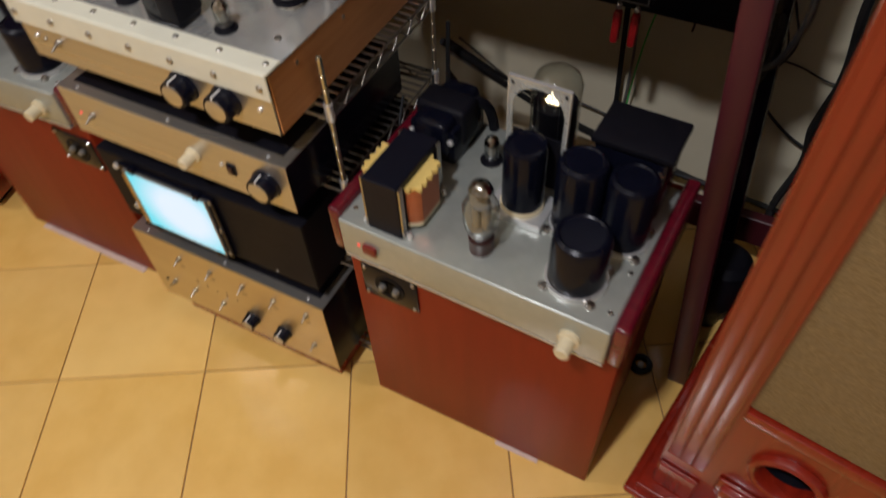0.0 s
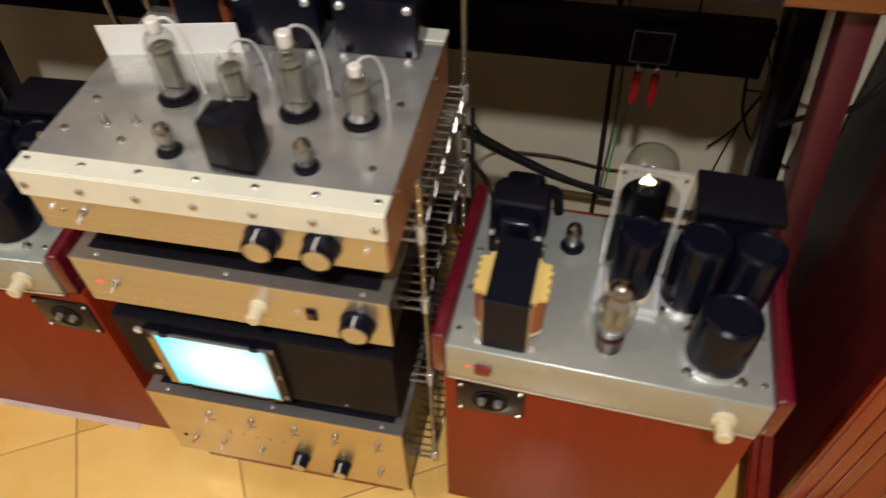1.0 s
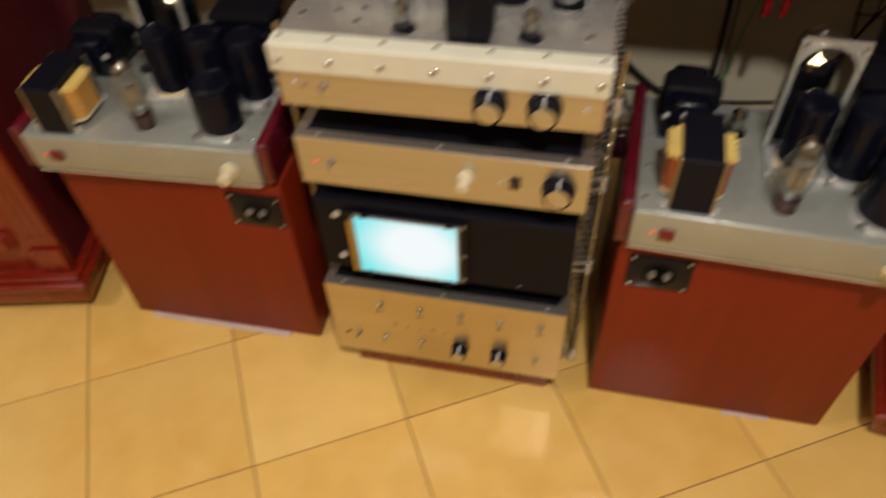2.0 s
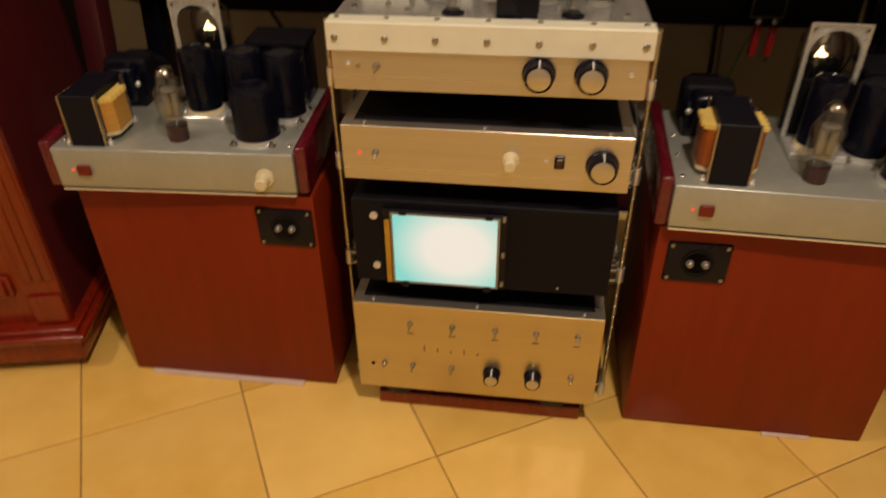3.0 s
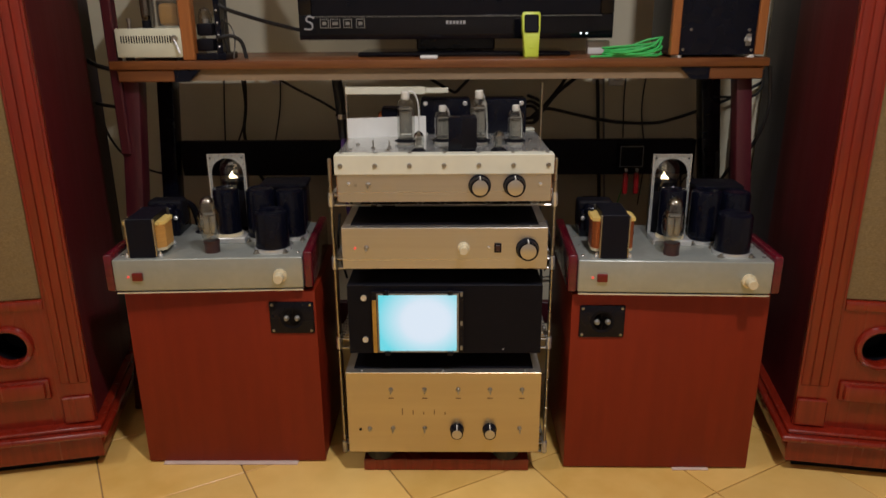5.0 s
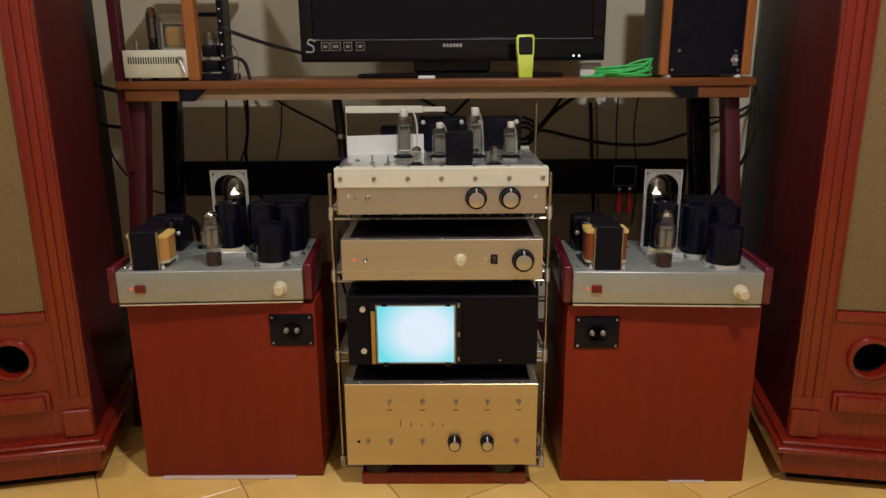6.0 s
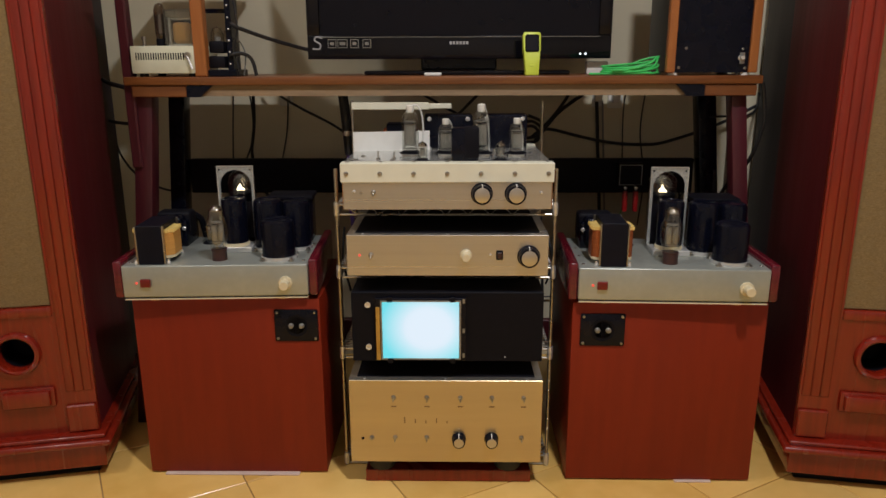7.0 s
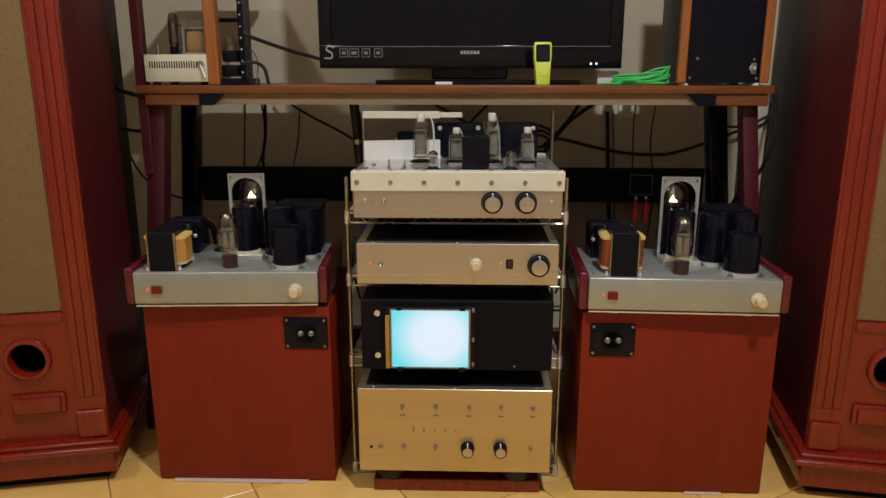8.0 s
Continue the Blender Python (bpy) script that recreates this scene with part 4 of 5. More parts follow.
# ---- desk ----
def desk():
    d = thing("desk", pose(0, 0, 0), "long stained wooden desk with splayed dark red legs", "desk")
    part("top", bx(-0.778, 0.751, 0.284, 0.680, 0.902, 0.922, bevel=0.003, segs=2), DESK_WOOD, d, "stained pine desk top")
    part("apron", bx(-0.592, 0.573, 0.296, 0.312, 0.876, 0.9015), PLY, d, "raw plywood edge under the top")
    for s, x0, x1 in ((-1, -0.762, -0.628), (1, 0.616, 0.740)):
        br = B()
        box(br, x0, x1, 0.289, 0.3118, 0.874, 0.9016, bevel=0.002)
        part("bracket", br, DESK_WOOD, d, "dark stained corner bracket")

    for x0, x1, x2 in ((-0.6275, -0.595, -0.565), (0.6155, 0.575, 0.548)):
        wedge = B()
        face = [(x0, 0.874), (x1, 0.874), (x2, 0.9016), (x0, 0.9016)]
        rows = [[wedge.verts.new((x, y, z)) for x, z in face] for y in (0.287, 0.3118)]
        wedge.faces.new(rows[0])
        wedge.faces.new(rows[1][::-1])
        for i in range(4):
            j = (i + 1) % 4
            wedge.faces.new((rows[0][i], rows[1][i], rows[1][j], rows[0][j]))
        part("brace", wedge, BLACK, d, "black slanted brace end")

    def beam(p, q, w, t):
        """A square bar from p to q, w wide in x and t deep in y."""
        b = B()
        lo = [b.verts.new((p[0] + i * w / 2, p[1] + j * t / 2, p[2])) for i, j in ((-1, -1), (1, -1), (1, 1), (-1, 1))]
        hi = [b.verts.new((q[0] + i * w / 2, q[1] + j * t / 2, q[2])) for i, j in ((-1, -1), (1, -1), (1, 1), (-1, 1))]
        b.faces.new(lo[::-1])
        b.faces.new(hi)
        for i in range(4):
            j = (i + 1) % 4
            b.faces.new((lo[i], lo[j], hi[j], hi[i]))
        bmesh.ops.bevel(b, geom=b.edges[:], offset=0.003, segments=2, profile=0.5, affect="EDGES")
        return b

    part("leg", beam((-0.826, 0.316, 0), (-0.744, 0.3355, 0.9015), 0.045, 0.045), DESK_RED, d)
    part("leg", beam((0.800, 0.316, 0), (0.706, 0.3355, 0.9015), 0.037, 0.042), DESK_RED, d)
    part("leg", beam((-0.815, 0.565, 0), (-0.750, 0.565, 0.902), 0.044, 0.05), BLACK, d, "black rear leg")
    part("leg", beam((0.800, 0.565, 0), (0.705, 0.565, 0.902), 0.050, 0.05), BLACK, d, "black rear leg")
    part("rail", bx(-0.745, 0.700, 0.575, 0.600, 0.588, 0.686, bevel=0.002), MATT, d, "black rear rail")
    part("rail", bx(-0.90, 0.87, 0.595, 0.620, 0.120, 0.190, bevel=0.002), DESK_RED, d, "dark red lower rail")
    part("upright", bx(-0.604, -0.575, 0.288, 0.318, 0.9221, 1.1758, bevel=0.003), ORANGE_WOOD, d, "orange wooden upright")
    # shelf above the view, added so its shadow falls on the wall behind
    part("shelf", bx(-0.800, -0.560, 0.285, 0.700, 1.176, 1.194, bevel=0.002), DESK_WOOD, d, "unseen upper shelf, added to shade the wall")
    part("upright", bx(-0.786, -0.762, 0.30, 0.33, 0.70, 1.1758, bevel=0.003), DESK_RED, d, "dark red upright")
    return d


desk()


# ---- things on the desk ----
def television():
    t = thing("television", pose(0.030, 0.452, 0.922), "black flat television standing on the desk", "television")
    W, Hh = 0.782, 0.48
    part("body", bx(-W / 2, W / 2, 0.004, 0.075, 0.040, 0.040 + Hh, bevel=0.008, segs=3), BLACK, t)
    fr = B()
    for q in ((-W / 2, W / 2, 0.040, 0.098), (-W / 2, W / 2, Hh + 0.010, Hh + 0.040), (-W / 2, -W / 2 + 0.032, 0.0985, Hh + 0.0095), (W / 2 - 0.032, W / 2, 0.0985, Hh + 0.0095)):
        box(fr, q[0], q[1], -0.006, 0.0035, q[2], q[3], bevel=0.002, segs=2)
    b = part("bezel", fr, BLACK_GLOSS, t, "glossy black bezel")
    part("screen", bx(-W / 2 + 0.033, W / 2 - 0.033, 0.000, 0.0035, 0.0985, Hh + 0.0095), TV_SCREEN, t, "dark unlit screen")
    part("light_strip", bx(-W / 2 + 0.03, W / 2 - 0.03, -0.0075, -0.0062, 0.094, 0.0955), TERMINAL_GREY, b)
    for k in range(6):
        part("badge_bar", bx(-0.024 + 0.0085 * k, -0.018 + 0.0085 * k, -0.0072, -0.0062, 0.076, 0.084), GREY_PLATE, b)
    part("emblem", sweep(B(), [(-0.352, -0.0066, 0.092), (-0.366, -0.0066, 0.096), (-0.372, -0.0066, 0.087), (-0.358, -0.0066, 0.078), (-0.360, -0.0066, 0.066), (-0.378, -0.0066, 0.066)], 0.0022, 6, 6), GREY_PLATE, b, "pale curved emblem")
    for x0, w in ((-0.338, 0.022), (-0.313, 0.026), (-0.280, 0.022), (-0.248, 0.022)):
        part("badge_frame", bx(x0, x0 + w, -0.0070, -0.0062, 0.068, 0.090, bevel=0.0002), TERMINAL_GREY, b)
        part("badge_face", bx(x0 + 0.002, x0 + w - 0.002, -0.0076, -0.0071, 0.070, 0.088), BLACK_GLOSS, b)
        part("badge_mark", bx(x0 + 0.006, x0 + w - 0.006, -0.0081, -0.0077, 0.075, 0.083), TERMINAL_GREY, b)
    for x in (0.312, 0.326):
        part("standby_lamp", turned([(0.0028, 0), (0.0028, 0.001), (0, 0.002)], (x, -0.006, 0.052), 10, "y"), glow_white, b, "small white lamp")
    part("neck", bx(-0.10, 0.10, 0.030, 0.060, 0.012, 0.05, bevel=0.004), BLACK, t)
    part("stand", bx(-0.24, 0.28, -0.060, 0.150, 0.0, 0.011, bevel=0.004, segs=2), BLACK_GLOSS, t, "glossy black stand plate")
    return t


glow_white = glow("white_lamp", (1, 0.95, 0.85), 2)
television()


def multimeter():
    m = thing("multimeter", pose(0.211, 0.352, 0.9225, -13, 0, 2), "yellow-green handheld meter leaning against the television", "multimeter")
    body = B()
    pts = [(0.0155, 0.0), (0.0175, 0.004), (0.017, 0.045), (0.0215, 0.060), (0.0225, 0.100), (0.019, 0.106)]
    front = [(-x, z) for x, z in pts] + [(x, z) for x, z in pts[::-1]]
    lo = [body.verts.new((x, 0, z)) for x, z in front]
    hi = [body.verts.new((x, 0.022, z)) for x, z in front]
    body.faces.new(lo)
    body.faces.new(hi[::-1])
    for i in range(len(front)):
        j = (i + 1) % len(front)
        body.faces.new((lo[i], hi[i], hi[j], lo[j]))
    bmesh.ops.bevel(body, geom=body.edges[:], offset=0.002, segments=2, profile=0.5, affect="EDGES")
    part("body", body, LIME, m)
    part("display", bx(-0.017, 0.017, -0.0015, 0.001, 0.057, 0.099, bevel=0.003), MATT, m, "dark display window")
    part("button", bx(-0.006, 0.006, -0.001, 0.001, 0.020, 0.026, bevel=0.001), LIME, m)
    return m


multimeter()

coil = B()
rng = random.Random(4)
pts = []
for i in range(46):
    a = i * 0.62
    rr = 0.052 + 0.014 * rng.random()
    pts.append((0.445 + rr * math.cos(a) * 1.15, 0.335 + rr * math.sin(a) * 0.75, 0.926 + 0.0042 * (i // 10) + 0.010 * max(0, math.cos(a)) * rng.random() + 0.004 * max(0, math.cos(a)) * (i // 10)))
pts = [(0.340, 0.29, 0.926), (0.372, 0.30, 0.926)] + pts + [(0.48, 0.32, 0.952), (0.512, 0.33, 0.962)]
solid("green_cable", sweep(B(), pts, 0.0026, 7, 4), GREEN, "bright green cable coiled on the desk", "cable")


def framed_amplifier():
    a = thing("framed_amplifier", pose(0.5225, 0.290, 0.922), "tall black amplifier in an orange wooden frame on the desk", "amplifier")
    W, D, H = 0.214, 0.19, 0.40
    for x in (0.02, 0.19):
        for y in (0.02, 0.16):
            part("foot", turned([(0.012, 0), (0.012, 0.006), (0, 0.006)], (x, y, 0), 14), CERAMIC, a, "small white foot")
    part("case", bx(0.004, W - 0.004, 0.012, D, 0.006, H), BLACK, a, "black case")
    for x in (0.0, W - 0.020):
        part("frame_post", bx(x, x + 0.020, 0.0, 0.020, 0.006, H, bevel=0.002), ORANGE_WOOD, a, "orange wooden frame post")
    part("front_panel", bx(0.0205, W - 0.0205, 0.008, 0.0118, 0.006, H, bevel=0.0005), BLACK, a)
    for x, z in ((0.045, 0.062), (0.178, 0.060), (0.030, 0.018), (0.187, 0.016), (0.120, 0.20)):
        screw(a, x, 0.008, z, 0.0035)
    tg = part("toggle_switch", turned([(0.008, 0), (0.008, 0.004), (0.005, 0.006), (0.005, 0.012), (0, 0.012)], (0.176, 0.008, 0.040), 14, "y"), CHROME, a, "chrome toggle switch with tag")
    part("tag", bx(0.170, 0.182, 0.001, 0.003, 0.026, 0.052, bevel=0.001), TERMINAL_GREY, tg)
    for z in (0.035, 0.085, 0.15):
        part("screw", turned([(0.0035, 0), (0.003, 0.0018), (0, 0.002)], (0.004, 0.16, z), 10, "x"), STEEL, a)
    return a


framed_amplifier()


def cream_amplifier():
    a = thing("cream_amplifier", pose(-0.756, 0.290, 0.922), "small cream valve amplifier with a vented front", "amplifier")
    W, D, H = 0.158, 0.16, 0.072
    for x in (0.02, 0.14):
        part("foot", turned([(0.010, 0), (0.010, 0.008), (0, 0.008)], (x, 0.02, 0), 12), RUBBER, a)
        part("foot", turned([(0.010, 0), (0.010, 0.008), (0, 0.008)], (x, 0.13, 0), 12), RUBBER, a)
    c = part("chassis", bx(0, W, 0, D, 0.008, H, bevel=0.002, segs=2), CREAM_STEEL, a)
    for i in range(20):
        part("slot", bx(0.012 + 0.006 * i, 0.015 + 0.006 * i, -0.0004, 0.0006, 0.040, 0.056), MATT, c)
    part("lever", rod(B(), (0.136, -0.002, 0.050), (0.150, -0.010, 0.018), 0.003, 8), CHROME, a)
    part("lock", turned([(0.008, 0), (0.008, 0.004), (0, 0.005)], (0.138, 0, 0.050), 16, "y"), STEEL, a)
    t = part("transformer", bx(0.080, 0.140, 0.040, 0.110, H, H + 0.006), CHROME, a, "transformer with orange coil and bright frame")
    part("coil", bx(0.088, 0.132, 0.045, 0.105, H + 0.0062, H + 0.056, bevel=0.010, segs=3), PAPER, t, "orange coil")
    part("core", bx(0.082, 0.138, 0.060, 0.090, H + 0.0065, H + 0.062, bevel=0.002), CORE, t)
    part("frame", bx(0.078, 0.142, 0.055, 0.095, H + 0.0622, H + 0.066, bevel=0.001), CHROME, t)
    for x in (0.081, 0.139):
        part("bolt", rod(B(), (x, 0.05, H), (x, 0.05, H + 0.066), 0.0025, 8), CHROME, t)
    cover = B()
    for x in (0.0735, 0.1445):
        box(cover, x, x + 0.002, 0.036, 0.114, H, H + 0.084)
    box(cover, 0.0757, 0.1443, 0.036, 0.038, H, H + 0.084)
    box(cover, 0.0735, 0.1465, 0.036, 0.114, H + 0.0842, H + 0.086)
    part("cover", cover, GLASS, a, "clear acrylic cover over the transformer")
    part("capacitor", turned([(0.016, 0.0), (0.016, 0.070), (0.012, 0.074), (0, 0.074)], (0.044, 0.118, H), 20), BLACK, a, "black capacitor can")
    part("capacitor", turned([(0.014, 0.0), (0.014, 0.096), (0.011, 0.100), (0, 0.100)], (0.118, 0.134, H), 20), BLACK, a, "black capacitor can")
    part("terminal_post", turned([(0.004, 0.0), (0.004, 0.014), (0.0055, 0.015), (0.0055, 0.022), (0, 0.023)], (0.024, 0.030, H), 12), STEEL, a)
    v = part("valve", turned([(0.013, 0), (0.013, 0.018), (0, 0.018)], (0.056, 0.06, H), 18), MATT, a, "dark glass valve")
    part("bulb", turned([(0.011, 0.018), (0.0135, 0.03), (0.0135, 0.085), (0.009, 0.098), (0, 0.102)], (0.056, 0.06, H), 20), SMOKE, v)
    part("anode", turned([(0.009, 0.03), (0.009, 0.075), (0, 0.076)], (0.056, 0.06, H), 14), ANODE, v)
    return a


cream_amplifier()

rk = thing("circuit_board", pose(-0.552, 0.300, 0.922), "bare circuit board with valves and black parts on a stand", "circuit board")
part("base", bx(-0.03, 0.045, 0.0, 0.10, 0.0, 0.016, bevel=0.002), BLACK, rk)
part("board", bx(0.020, 0.034, 0.02, 0.08, 0.016, 0.253, bevel=0.001), BLACK, rk, "upright black board")
for z in (0.04, 0.075):
    part("block", bx(-0.028 + z * 0.1, 0.016, 0.01, 0.06, z - 0.02, z + 0.008, bevel=0.004, segs=2), MATT, rk)
part("bulb", turned([(0.012, 0.056), (0.0155, 0.066), (0.0155, 0.100), (0.010, 0.114), (0, 0.118)], (-0.006, 0.035, 0), 20), GLASS, rk, "clear glass valve")
part("plates", turned([(0.009, 0.058), (0.009, 0.092), (0, 0.093)], (-0.006, 0.035, 0), 14), ANODE, rk)
for k in range(9):
    part("solder_pin", turned([(0.0022, 0), (0.0022, 0.003), (0, 0.0045)], (0.027, 0.020, 0.03 + 0.027 * k), 8, "y"), CHROME, rk)
part("bracket", bx(-0.060, 0.0195, 0.060, 0.068, 0.150, 0.160, bevel=0.001), BLACK, rk, "black crossing bracket")
part("bulb", turned([(0.010, 0.060), (0.0125, 0.068), (0.0125, 0.098), (0.008, 0.110), (0, 0.113)], (0.008, 0.075, 0), 18), GLASS, rk, "clear glass valve")
part("wire", sweep(B(), [(0.028, 0.02, 0.20), (0.046, 0.012, 0.17), (0.050, 0.012, 0.11), (0.040, 0.018, 0.06), (0.046, 0.02, 0.018)], 0.0022), RUBBER, rk, "thin black wire")
for z in (0.06, 0.13, 0.19):
    part("label", bx(0.0195, 0.0198, 0.03, 0.06, z, z + 0.03), BRASS, rk)
solid("adapter", bx(-0.054, -0.012, 0.300, 0.326, 0.9222, 0.930, bevel=0.003, segs=2), WHITE, "small white plastic piece on the desk edge", "adapter")
solid("adapter", bx(0.365, 0.420, 0.47, 0.50, 0.9222, 0.955, bevel=0.003, segs=2), WHITE, "white power adapter behind the television foot", "adapter")


# ---- behind and below the desk ----
sk = thing("socket_box", pose(0.482, 0.553, 0.610), "black socket box with red clips on the rear rail", "socket box")
part("case", bx(0, 0.072, 0, 0.0215, 0.0, 0.066, bevel=0.002), MATT, sk)
fr = B()
for q in ((0.004, 0.068, 0.004, 0.006), (0.004, 0.068, 0.060, 0.062), (0.004, 0.006, 0.0062, 0.0598), (0.066, 0.068, 0.0062, 0.0598)):
    box(fr, q[0], q[1], -0.002, -0.0002, q[2], q[3])
part("frame", fr, TERMINAL_GREY, sk, "thin grey frame")
for x in (0.022, 0.052):
    part("stud", turned([(0.005, 0), (0.005, 0.008), (0, 0.010)], (x, 0.0, -0.004), 12, "y"), CHROME, sk)
    c = part("clip", bx(x - 0.007, x + 0.007, -0.012, 0.004, -0.072, -0.012, bevel=0.005, segs=2), RED_CLIP, sk, "red vinyl clip")

for x, z, w in ((0.510, 0.845, 0.045), (0.455, 0.850, 0.03), (-0.50, 0.855, 0.04)):
    o = thing("wall_socket", pose(x, 0.78, z), "white socket plate on the wall", "socket")
    part("plate", bx(-w / 2, w / 2, -0.010, -0.0005, -0.03, 0.03, bevel=0.002), WHITE, o)
    part("plug", bx(-0.012, 0.012, -0.030, -0.0101, -0.014, 0.014, bevel=0.003), WHITE, o)


def cable(points, r=0.0035, material=RUBBER, label="black cable hanging behind the rack", steps=8):
    return solid("cable", sweep(B(), points, r, 7, steps), material, label, "cable", "loose cables")


HANG, WALLRUN = "black cable hanging behind the rack", "thin cable looping on the wall"
cable([(0.451, 0.765, 0.846), (0.455, 0.755, 0.78), (0.46, 0.75, 0.69), (0.472, 0.745, 0.52), (0.478, 0.745, 0.40), (0.486, 0.75, 0.20), (0.488, 0.75, 0.06)], 0.0055, label=HANG)
cable([(0.47, 0.765, 0.84), (0.485, 0.76, 0.60), (0.50, 0.76, 0.35), (0.495, 0.76, 0.10)], 0.003, TERMINAL_GREY, "grey cable hanging on the wall")
cable([(0.261, 0.62, 0.757), (0.30, 0.66, 0.762), (0.40, 0.71, 0.735), (0.50, 0.735, 0.714), (0.60, 0.74, 0.708), (0.671, 0.74, 0.718), (0.82, 0.745, 0.769), (0.95, 0.76, 0.83)], 0.0048, label="black cable sagging along the wall")
cable([(0.25, 0.60, 0.735), (0.309, 0.62, 0.805), (0.36, 0.66, 0.84), (0.417, 0.70, 0.872), (0.46, 0.72, 0.899)], 0.0055, label=HANG)
cable([(0.24, 0.60, 0.745), (0.283, 0.60, 0.785), (0.33, 0.64, 0.835), (0.378, 0.70, 0.899)], 0.0048, label=HANG)
knot = [(0.235 + 0.035 * math.cos(a * 1.3), 0.60 + 0.012 * math.sin(a * 0.7), 0.745 + 0.028 * math.sin(a * 1.3) + 0.003 * a) for a in range(12)]
cable(knot, 0.0045, label="coiled black cable behind the preamplifier")
cable([(0.03, 0.74, 0.80), (0.08, 0.74, 0.85), (0.13, 0.735, 0.899)], 0.0045, label=HANG)
cable([(-0.14, 0.74, 0.899), (-0.06, 0.74, 0.85), (0.03, 0.735, 0.80)], 0.0045, label=HANG)
cable([(-0.545, 0.72, 0.90), (-0.521, 0.72, 0.869), (-0.45, 0.71, 0.825), (-0.338, 0.68, 0.771), (-0.27, 0.66, 0.72), (-0.25, 0.60, 0.66)], 0.0038, label=HANG)
cable([(-0.558, 0.60, 0.901), (-0.565, 0.64, 0.85), (-0.580, 0.68, 0.77), (-0.597, 0.70, 0.684), (-0.575, 0.69, 0.60), (-0.53, 0.66, 0.54), (-0.48, 0.62, 0.50)], 0.0048, label=HANG)
cable([(-0.575, 0.60, 0.901), (-0.572, 0.64, 0.84), (-0.585, 0.68, 0.74), (-0.62, 0.70, 0.66), (-0.66, 0.72, 0.60)], 0.0025, label=HANG)
cable([(-0.655, 0.76, 0.90), (-0.661, 0.765, 0.853), (-0.67, 0.765, 0.75), (-0.679, 0.76, 0.60)], 0.0022, label="thin cable hanging on the wall")
cable([(-0.52, 0.76, 0.66), (-0.50, 0.765, 0.76), (-0.49, 0.765, 0.90)], 0.002, label="thin cable hanging on the wall")
cable([(0.60, 0.755, 0.90), (0.59, 0.765, 0.75), (0.61, 0.765, 0.60), (0.60, 0.765, 0.45)], 0.002, label="thin cable hanging on the wall")
cable([(0.54, 0.755, 0.90), (0.535, 0.765, 0.80), (0.54, 0.765, 0.66)], 0.002, label="thin cable hanging on the wall")
cable([(-1.06, 0.70, 0.96), (-0.93, 0.50, 0.911), (-0.86, 0.46, 0.893), (-0.812, 0.42, 0.883), (-0.745, 0.36, 0.885)], 0.006, label="black cable running to the desk")
cable([(-1.10, 0.72, 0.83), (-0.966, 0.55, 0.804), (-0.88, 0.48, 0.797), (-0.804, 0.40, 0.808), (-0.735, 0.36, 0.86)], 0.0048, label="black cable running to the desk")
cable([(-1.10, 0.70, 0.84), (-0.978, 0.60, 0.764), (-0.95, 0.60, 0.69), (-0.913, 0.60, 0.639), (-0.85, 0.60, 0.60), (-0.79, 0.62, 0.58)], 0.0032, label=HANG)
cable([(-0.515, 0.31, 1.045), (-0.497, 0.31, 1.035), (-0.43, 0.38, 1.008), (-0.354, 0.46, 0.984)], 0.0048, label="black cable from the board to the television")
cable([(-0.525, 0.32, 0.965), (-0.518, 0.31, 0.973), (-0.495, 0.32, 0.976), (-0.476, 0.33, 0.962), (-0.468, 0.335, 0.924)], 0.0045, label="black cable looping to the desk")
cable([(-0.525, 0.34, 1.02), (-0.505, 0.35, 1.0), (-0.495, 0.345, 0.97), (-0.50, 0.34, 0.924)], 0.0016, TERMINAL_GREY, "thin grey wire looping to the desk")
cable([(0.85, 0.72, 1.05), (0.857, 0.72, 0.80), (0.861, 0.72, 0.593), (0.876, 0.72, 0.463), (0.866, 0.725, 0.338), (0.876, 0.72, 0.249), (0.857, 0.70, 0.129), (0.880, 0.66, 0.06), (0.92, 0.66, 0.010)], 0.0085, label="thick black mains cable hanging on the wall")
cable([(0.70, 0.70, 0.60), (0.735, 0.75, 0.42), (0.749, 0.76, 0.376), (0.783, 0.765, 0.314), (0.867, 0.766, 0.256), (0.96, 0.766, 0.255), (1.05, 0.766, 0.29)], 0.0032, label=WALLRUN)
cable([(0.70, 0.74, 0.52), (0.745, 0.765, 0.56), (0.767, 0.765, 0.529), (0.785, 0.765, 0.47), (0.76, 0.765, 0.40), (0.74, 0.765, 0.34), (0.70, 0.76, 0.29)], 0.0024, label=WALLRUN)
cable([(0.715, 0.74, 0.50), (0.74, 0.766, 0.535), (0.757, 0.766, 0.51), (0.772, 0.766, 0.45), (0.75, 0.766, 0.37), (0.732, 0.766, 0.256), (0.72, 0.76, 0.15)], 0.0020, label=WALLRUN)
cable([(0.73, 0.76, 0.44), (0.80, 0.768, 0.43), (0.88, 0.768, 0.41), (1.0, 0.768, 0.43), (1.1, 0.768, 0.48)], 0.0018, label=WALLRUN)
cable([(0.226, 0.45, 0.522), (0.301, 0.55, 0.385), (0.36, 0.60, 0.31), (0.414, 0.65, 0.245), (0.523, 0.70, 0.174), (0.627, 0.735, 0.118), (0.703, 0.745, 0.104), (0.805, 0.745, 0.095), (0.906, 0.745, 0.080), (1.02, 0.745, 0.05)], 0.0065, label="bundle of cables along the wall")
cable([(0.230, 0.46, 0.50), (0.30, 0.56, 0.372), (0.414, 0.66, 0.235), (0.523, 0.71, 0.160), (0.627, 0.745, 0.106), (0.805, 0.757, 0.082), (1.02, 0.757, 0.036)], 0.005, TERMINAL_GREY, "grey cable along the wall")
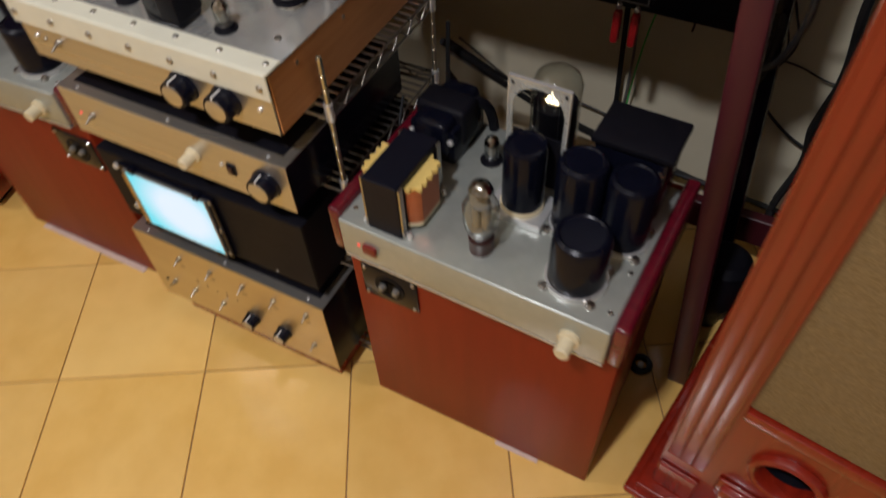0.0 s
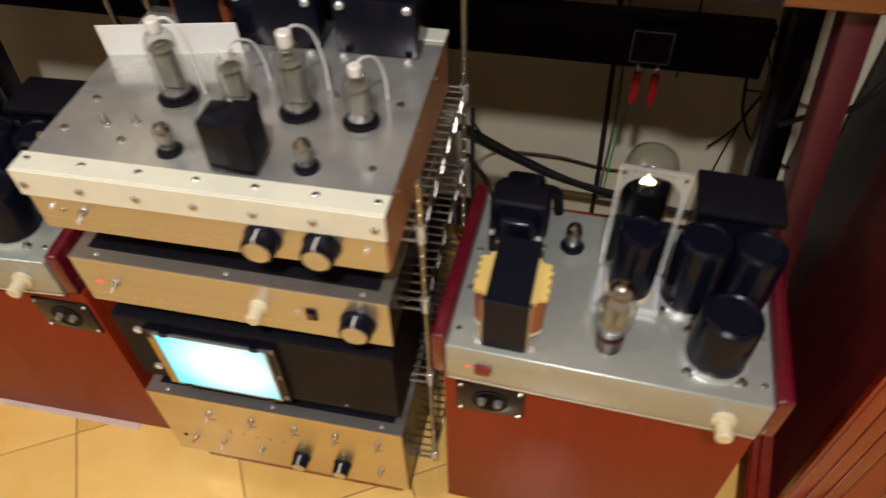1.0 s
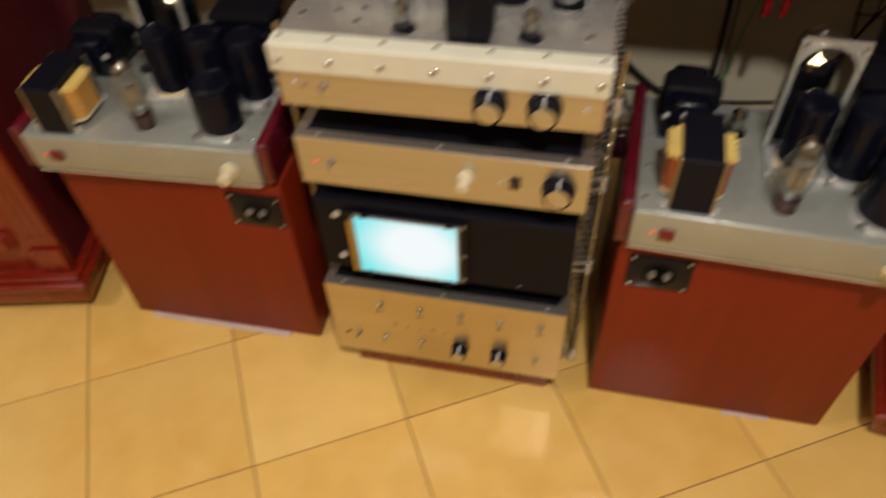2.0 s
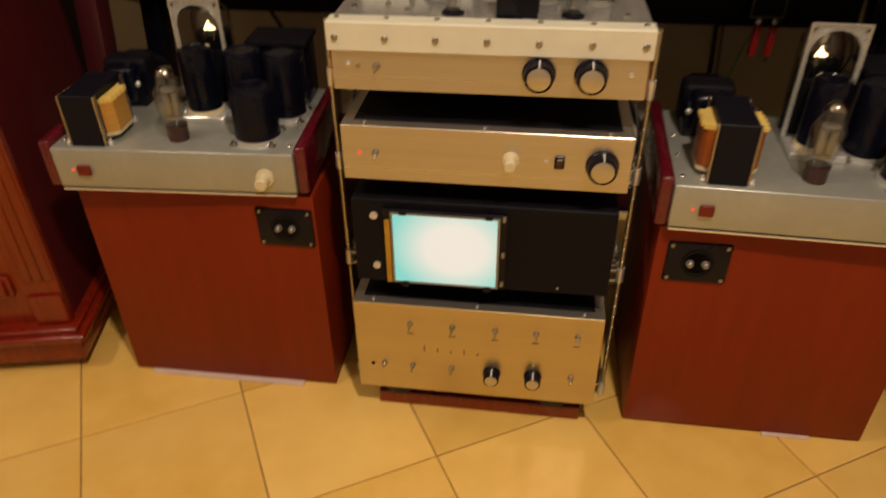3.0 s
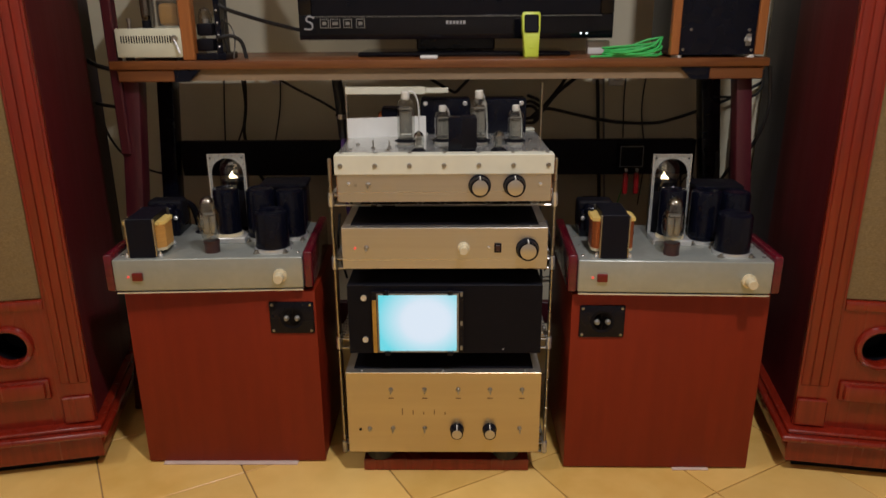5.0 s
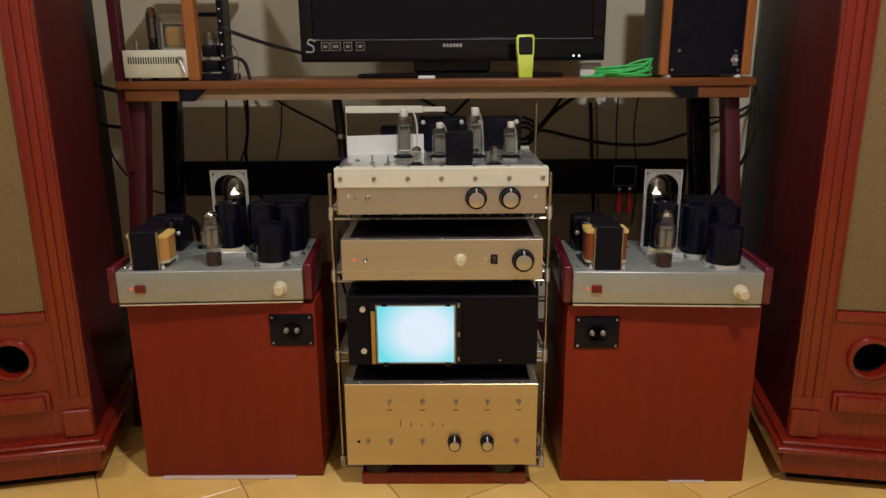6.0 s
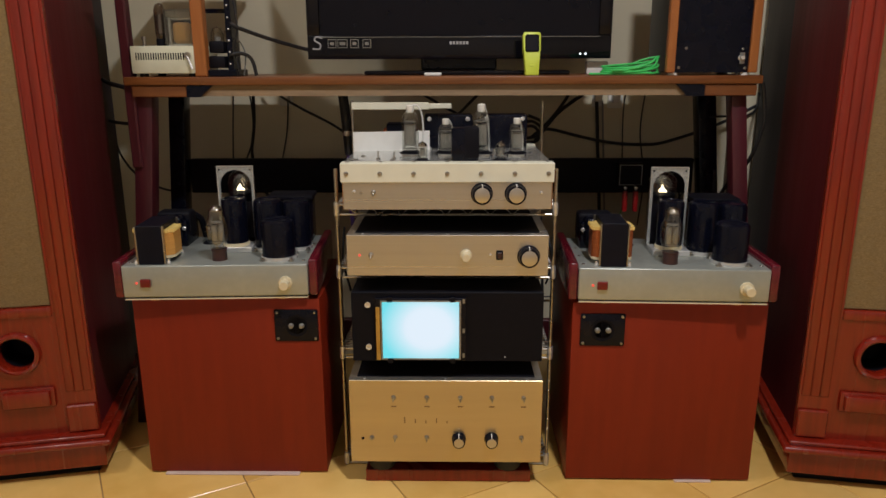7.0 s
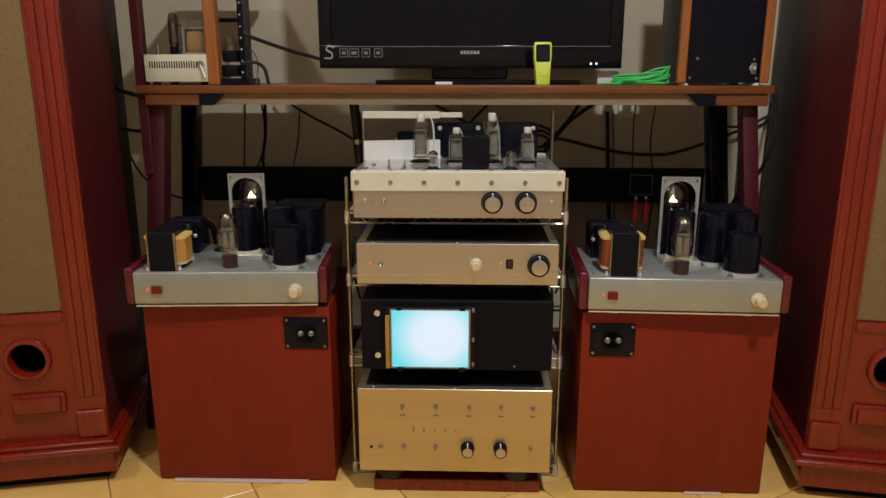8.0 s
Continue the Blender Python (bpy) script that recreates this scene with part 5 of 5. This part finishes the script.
cable([(0.228, 0.47, 0.512), (0.31, 0.58, 0.366), (0.43, 0.68, 0.222), (0.56, 0.735, 0.145), (0.70, 0.763, 0.09), (0.90, 0.765, 0.062)], 0.0035, label="thin cable along the wall")
cable([(0.235, 0.50, 0.50), (0.255, 0.74, 0.235), (0.389, 0.762, 0.212), (0.518, 0.767, 0.188), (0.64, 0.767, 0.20)], 0.0024, label="thin cable drooping on the wall")
cable([(0.24, 0.44, 0.47), (0.27, 0.46, 0.40), (0.30, 0.44, 0.36), (0.36, 0.42, 0.34)], 0.005, label=HANG)
cable([(0.38, 0.40, 0.30), (0.44, 0.48, 0.26), (0.52, 0.54, 0.24), (0.60, 0.56, 0.20)], 0.005, label=HANG)
cable([(0.553, 0.70, 0.58), (0.525, 0.73, 0.45), (0.510, 0.745, 0.30), (0.505, 0.75, 0.16)], 0.0018, GREEN, "thin green wire hanging on the wall")
cable([(0.735, 0.58, 0.60), (0.745, 0.55, 0.66), (0.752, 0.54, 0.62), (0.748, 0.54, 0.56), (0.742, 0.55, 0.52)], 0.007, label="black cable tail tied to the desk leg")
cable([(0.757, 0.30, 0.905), (0.770, 0.31, 0.85), (0.775, 0.32, 0.79), (0.762, 0.35, 0.71), (0.742, 0.42, 0.64), (0.735, 0.50, 0.56)], 0.0045, label="black cable hanging from the desk end")
cable([(0.70, 0.60, 0.80), (0.74, 0.50, 0.81), (0.79, 0.46, 0.815), (0.85, 0.55, 0.83), (0.93, 0.74, 0.86)], 0.0032, label="thin black cable behind the desk leg")
tied = thing("cable_bundle", pose(0, 0, 0), "black braided cable bundle with a purple sleeve", "cable bundle")
part("braid", sweep(B(), [(-0.275, 0.42, 0.90), (-0.268, 0.42, 0.85), (-0.262, 0.42, 0.78), (-0.258, 0.42, 0.72)], 0.013, 10), RUBBER, tied)
part("sleeve", sweep(B(), [(-0.258, 0.42, 0.72), (-0.258, 0.42, 0.66), (-0.256, 0.42, 0.58), (-0.25, 0.43, 0.48)], 0.009, 10), PURPLE, tied, "purple braided sleeve")
part("tie", turned([(0.015, -0.006), (0.0155, 0.0), (0.015, 0.006)], (-0.262, 0.42, 0.775), 14), STEEL, tied)
cable([(0.245, 0.42, 0.16), (0.26, 0.40, 0.30), (0.255, 0.41, 0.44), (0.25, 0.43, 0.58)], 0.004)
cable([(0.255, 0.30, 0.40), (0.262, 0.26, 0.45), (0.258, 0.24, 0.50), (0.25, 0.27, 0.54)], 0.0025, label="thin loop of cable beside the rack")
cable([(-0.25, 0.30, 0.38), (-0.262, 0.27, 0.47), (-0.26, 0.30, 0.55)], 0.003)

dr = thing("black_roller", pose(0.805, 0.475, 0.0), "round black padded roller on the floor", "roller")
part("pad", turned([(0.0, 0.20), (0.035, 0.198), (0.050, 0.185), (0.054, 0.15), (0.054, 0.10), (0.046, 0.07), (0, 0.065)], (0, 0, 0), 28), MATT, dr)
part("stem", turned([(0.03, 0), (0.03, 0.066), (0, 0.066)], (0, 0, 0), 20), RUBBER, dr)
pl = thing("cable_plug", pose(0.726, 0.301, 0.0), "round black plug ring lying on the floor", "plug")
part("ring", turned([(0.012, 0.0), (0.022, 0.0), (0.024, 0.006), (0.021, 0.012), (0.012, 0.012), (0.012, 0.0)], (0, 0, 0.001), 24), BLACK, pl)
part("pin", turned([(0.006, 0), (0.006, 0.008), (0, 0.009)], (0, 0, 0.001), 14), CERAMIC, pl)

# ---- floor tiles ----
PITCH, TURNED = 0.300, radians(30.0)
ta, tb = Vector((math.cos(TURNED), math.sin(TURNED), 0)), Vector((-math.sin(TURNED), math.cos(TURNED), 0))
tile_mesh = mesh_of("tile", bx(-PITCH / 2 + 0.0014, PITCH / 2 - 0.0014, -PITCH / 2 + 0.0014, PITCH / 2 - 0.0014, -0.012, 0.0, bevel=0.0011), TILE)
rng = random.Random(7)
for i in range(-14, 12):
    for j in range(-14, 12):
        c = ta * -0.100 + tb * -0.0556 + ta * PITCH * (i + 0.5) + tb * PITCH * (j + 0.5)
        if abs(c.x) < ROOM_X + 0.02 and REAR - 0.1 < c.y < BACK + 0.05:
            o = new("tile", tile_mesh)
            o.parent = floor
            o.matrix_local = Matrix.Translation(c + Vector((0, 0, -0.0006 * rng.random()))) @ Matrix.Rotation(TURNED, 4, "Z") @ Euler((rng.uniform(-0.001, 0.001), rng.uniform(-0.001, 0.001), rng.choice((0, 1, 2, 3)) * math.pi / 2)).to_matrix().to_4x4()
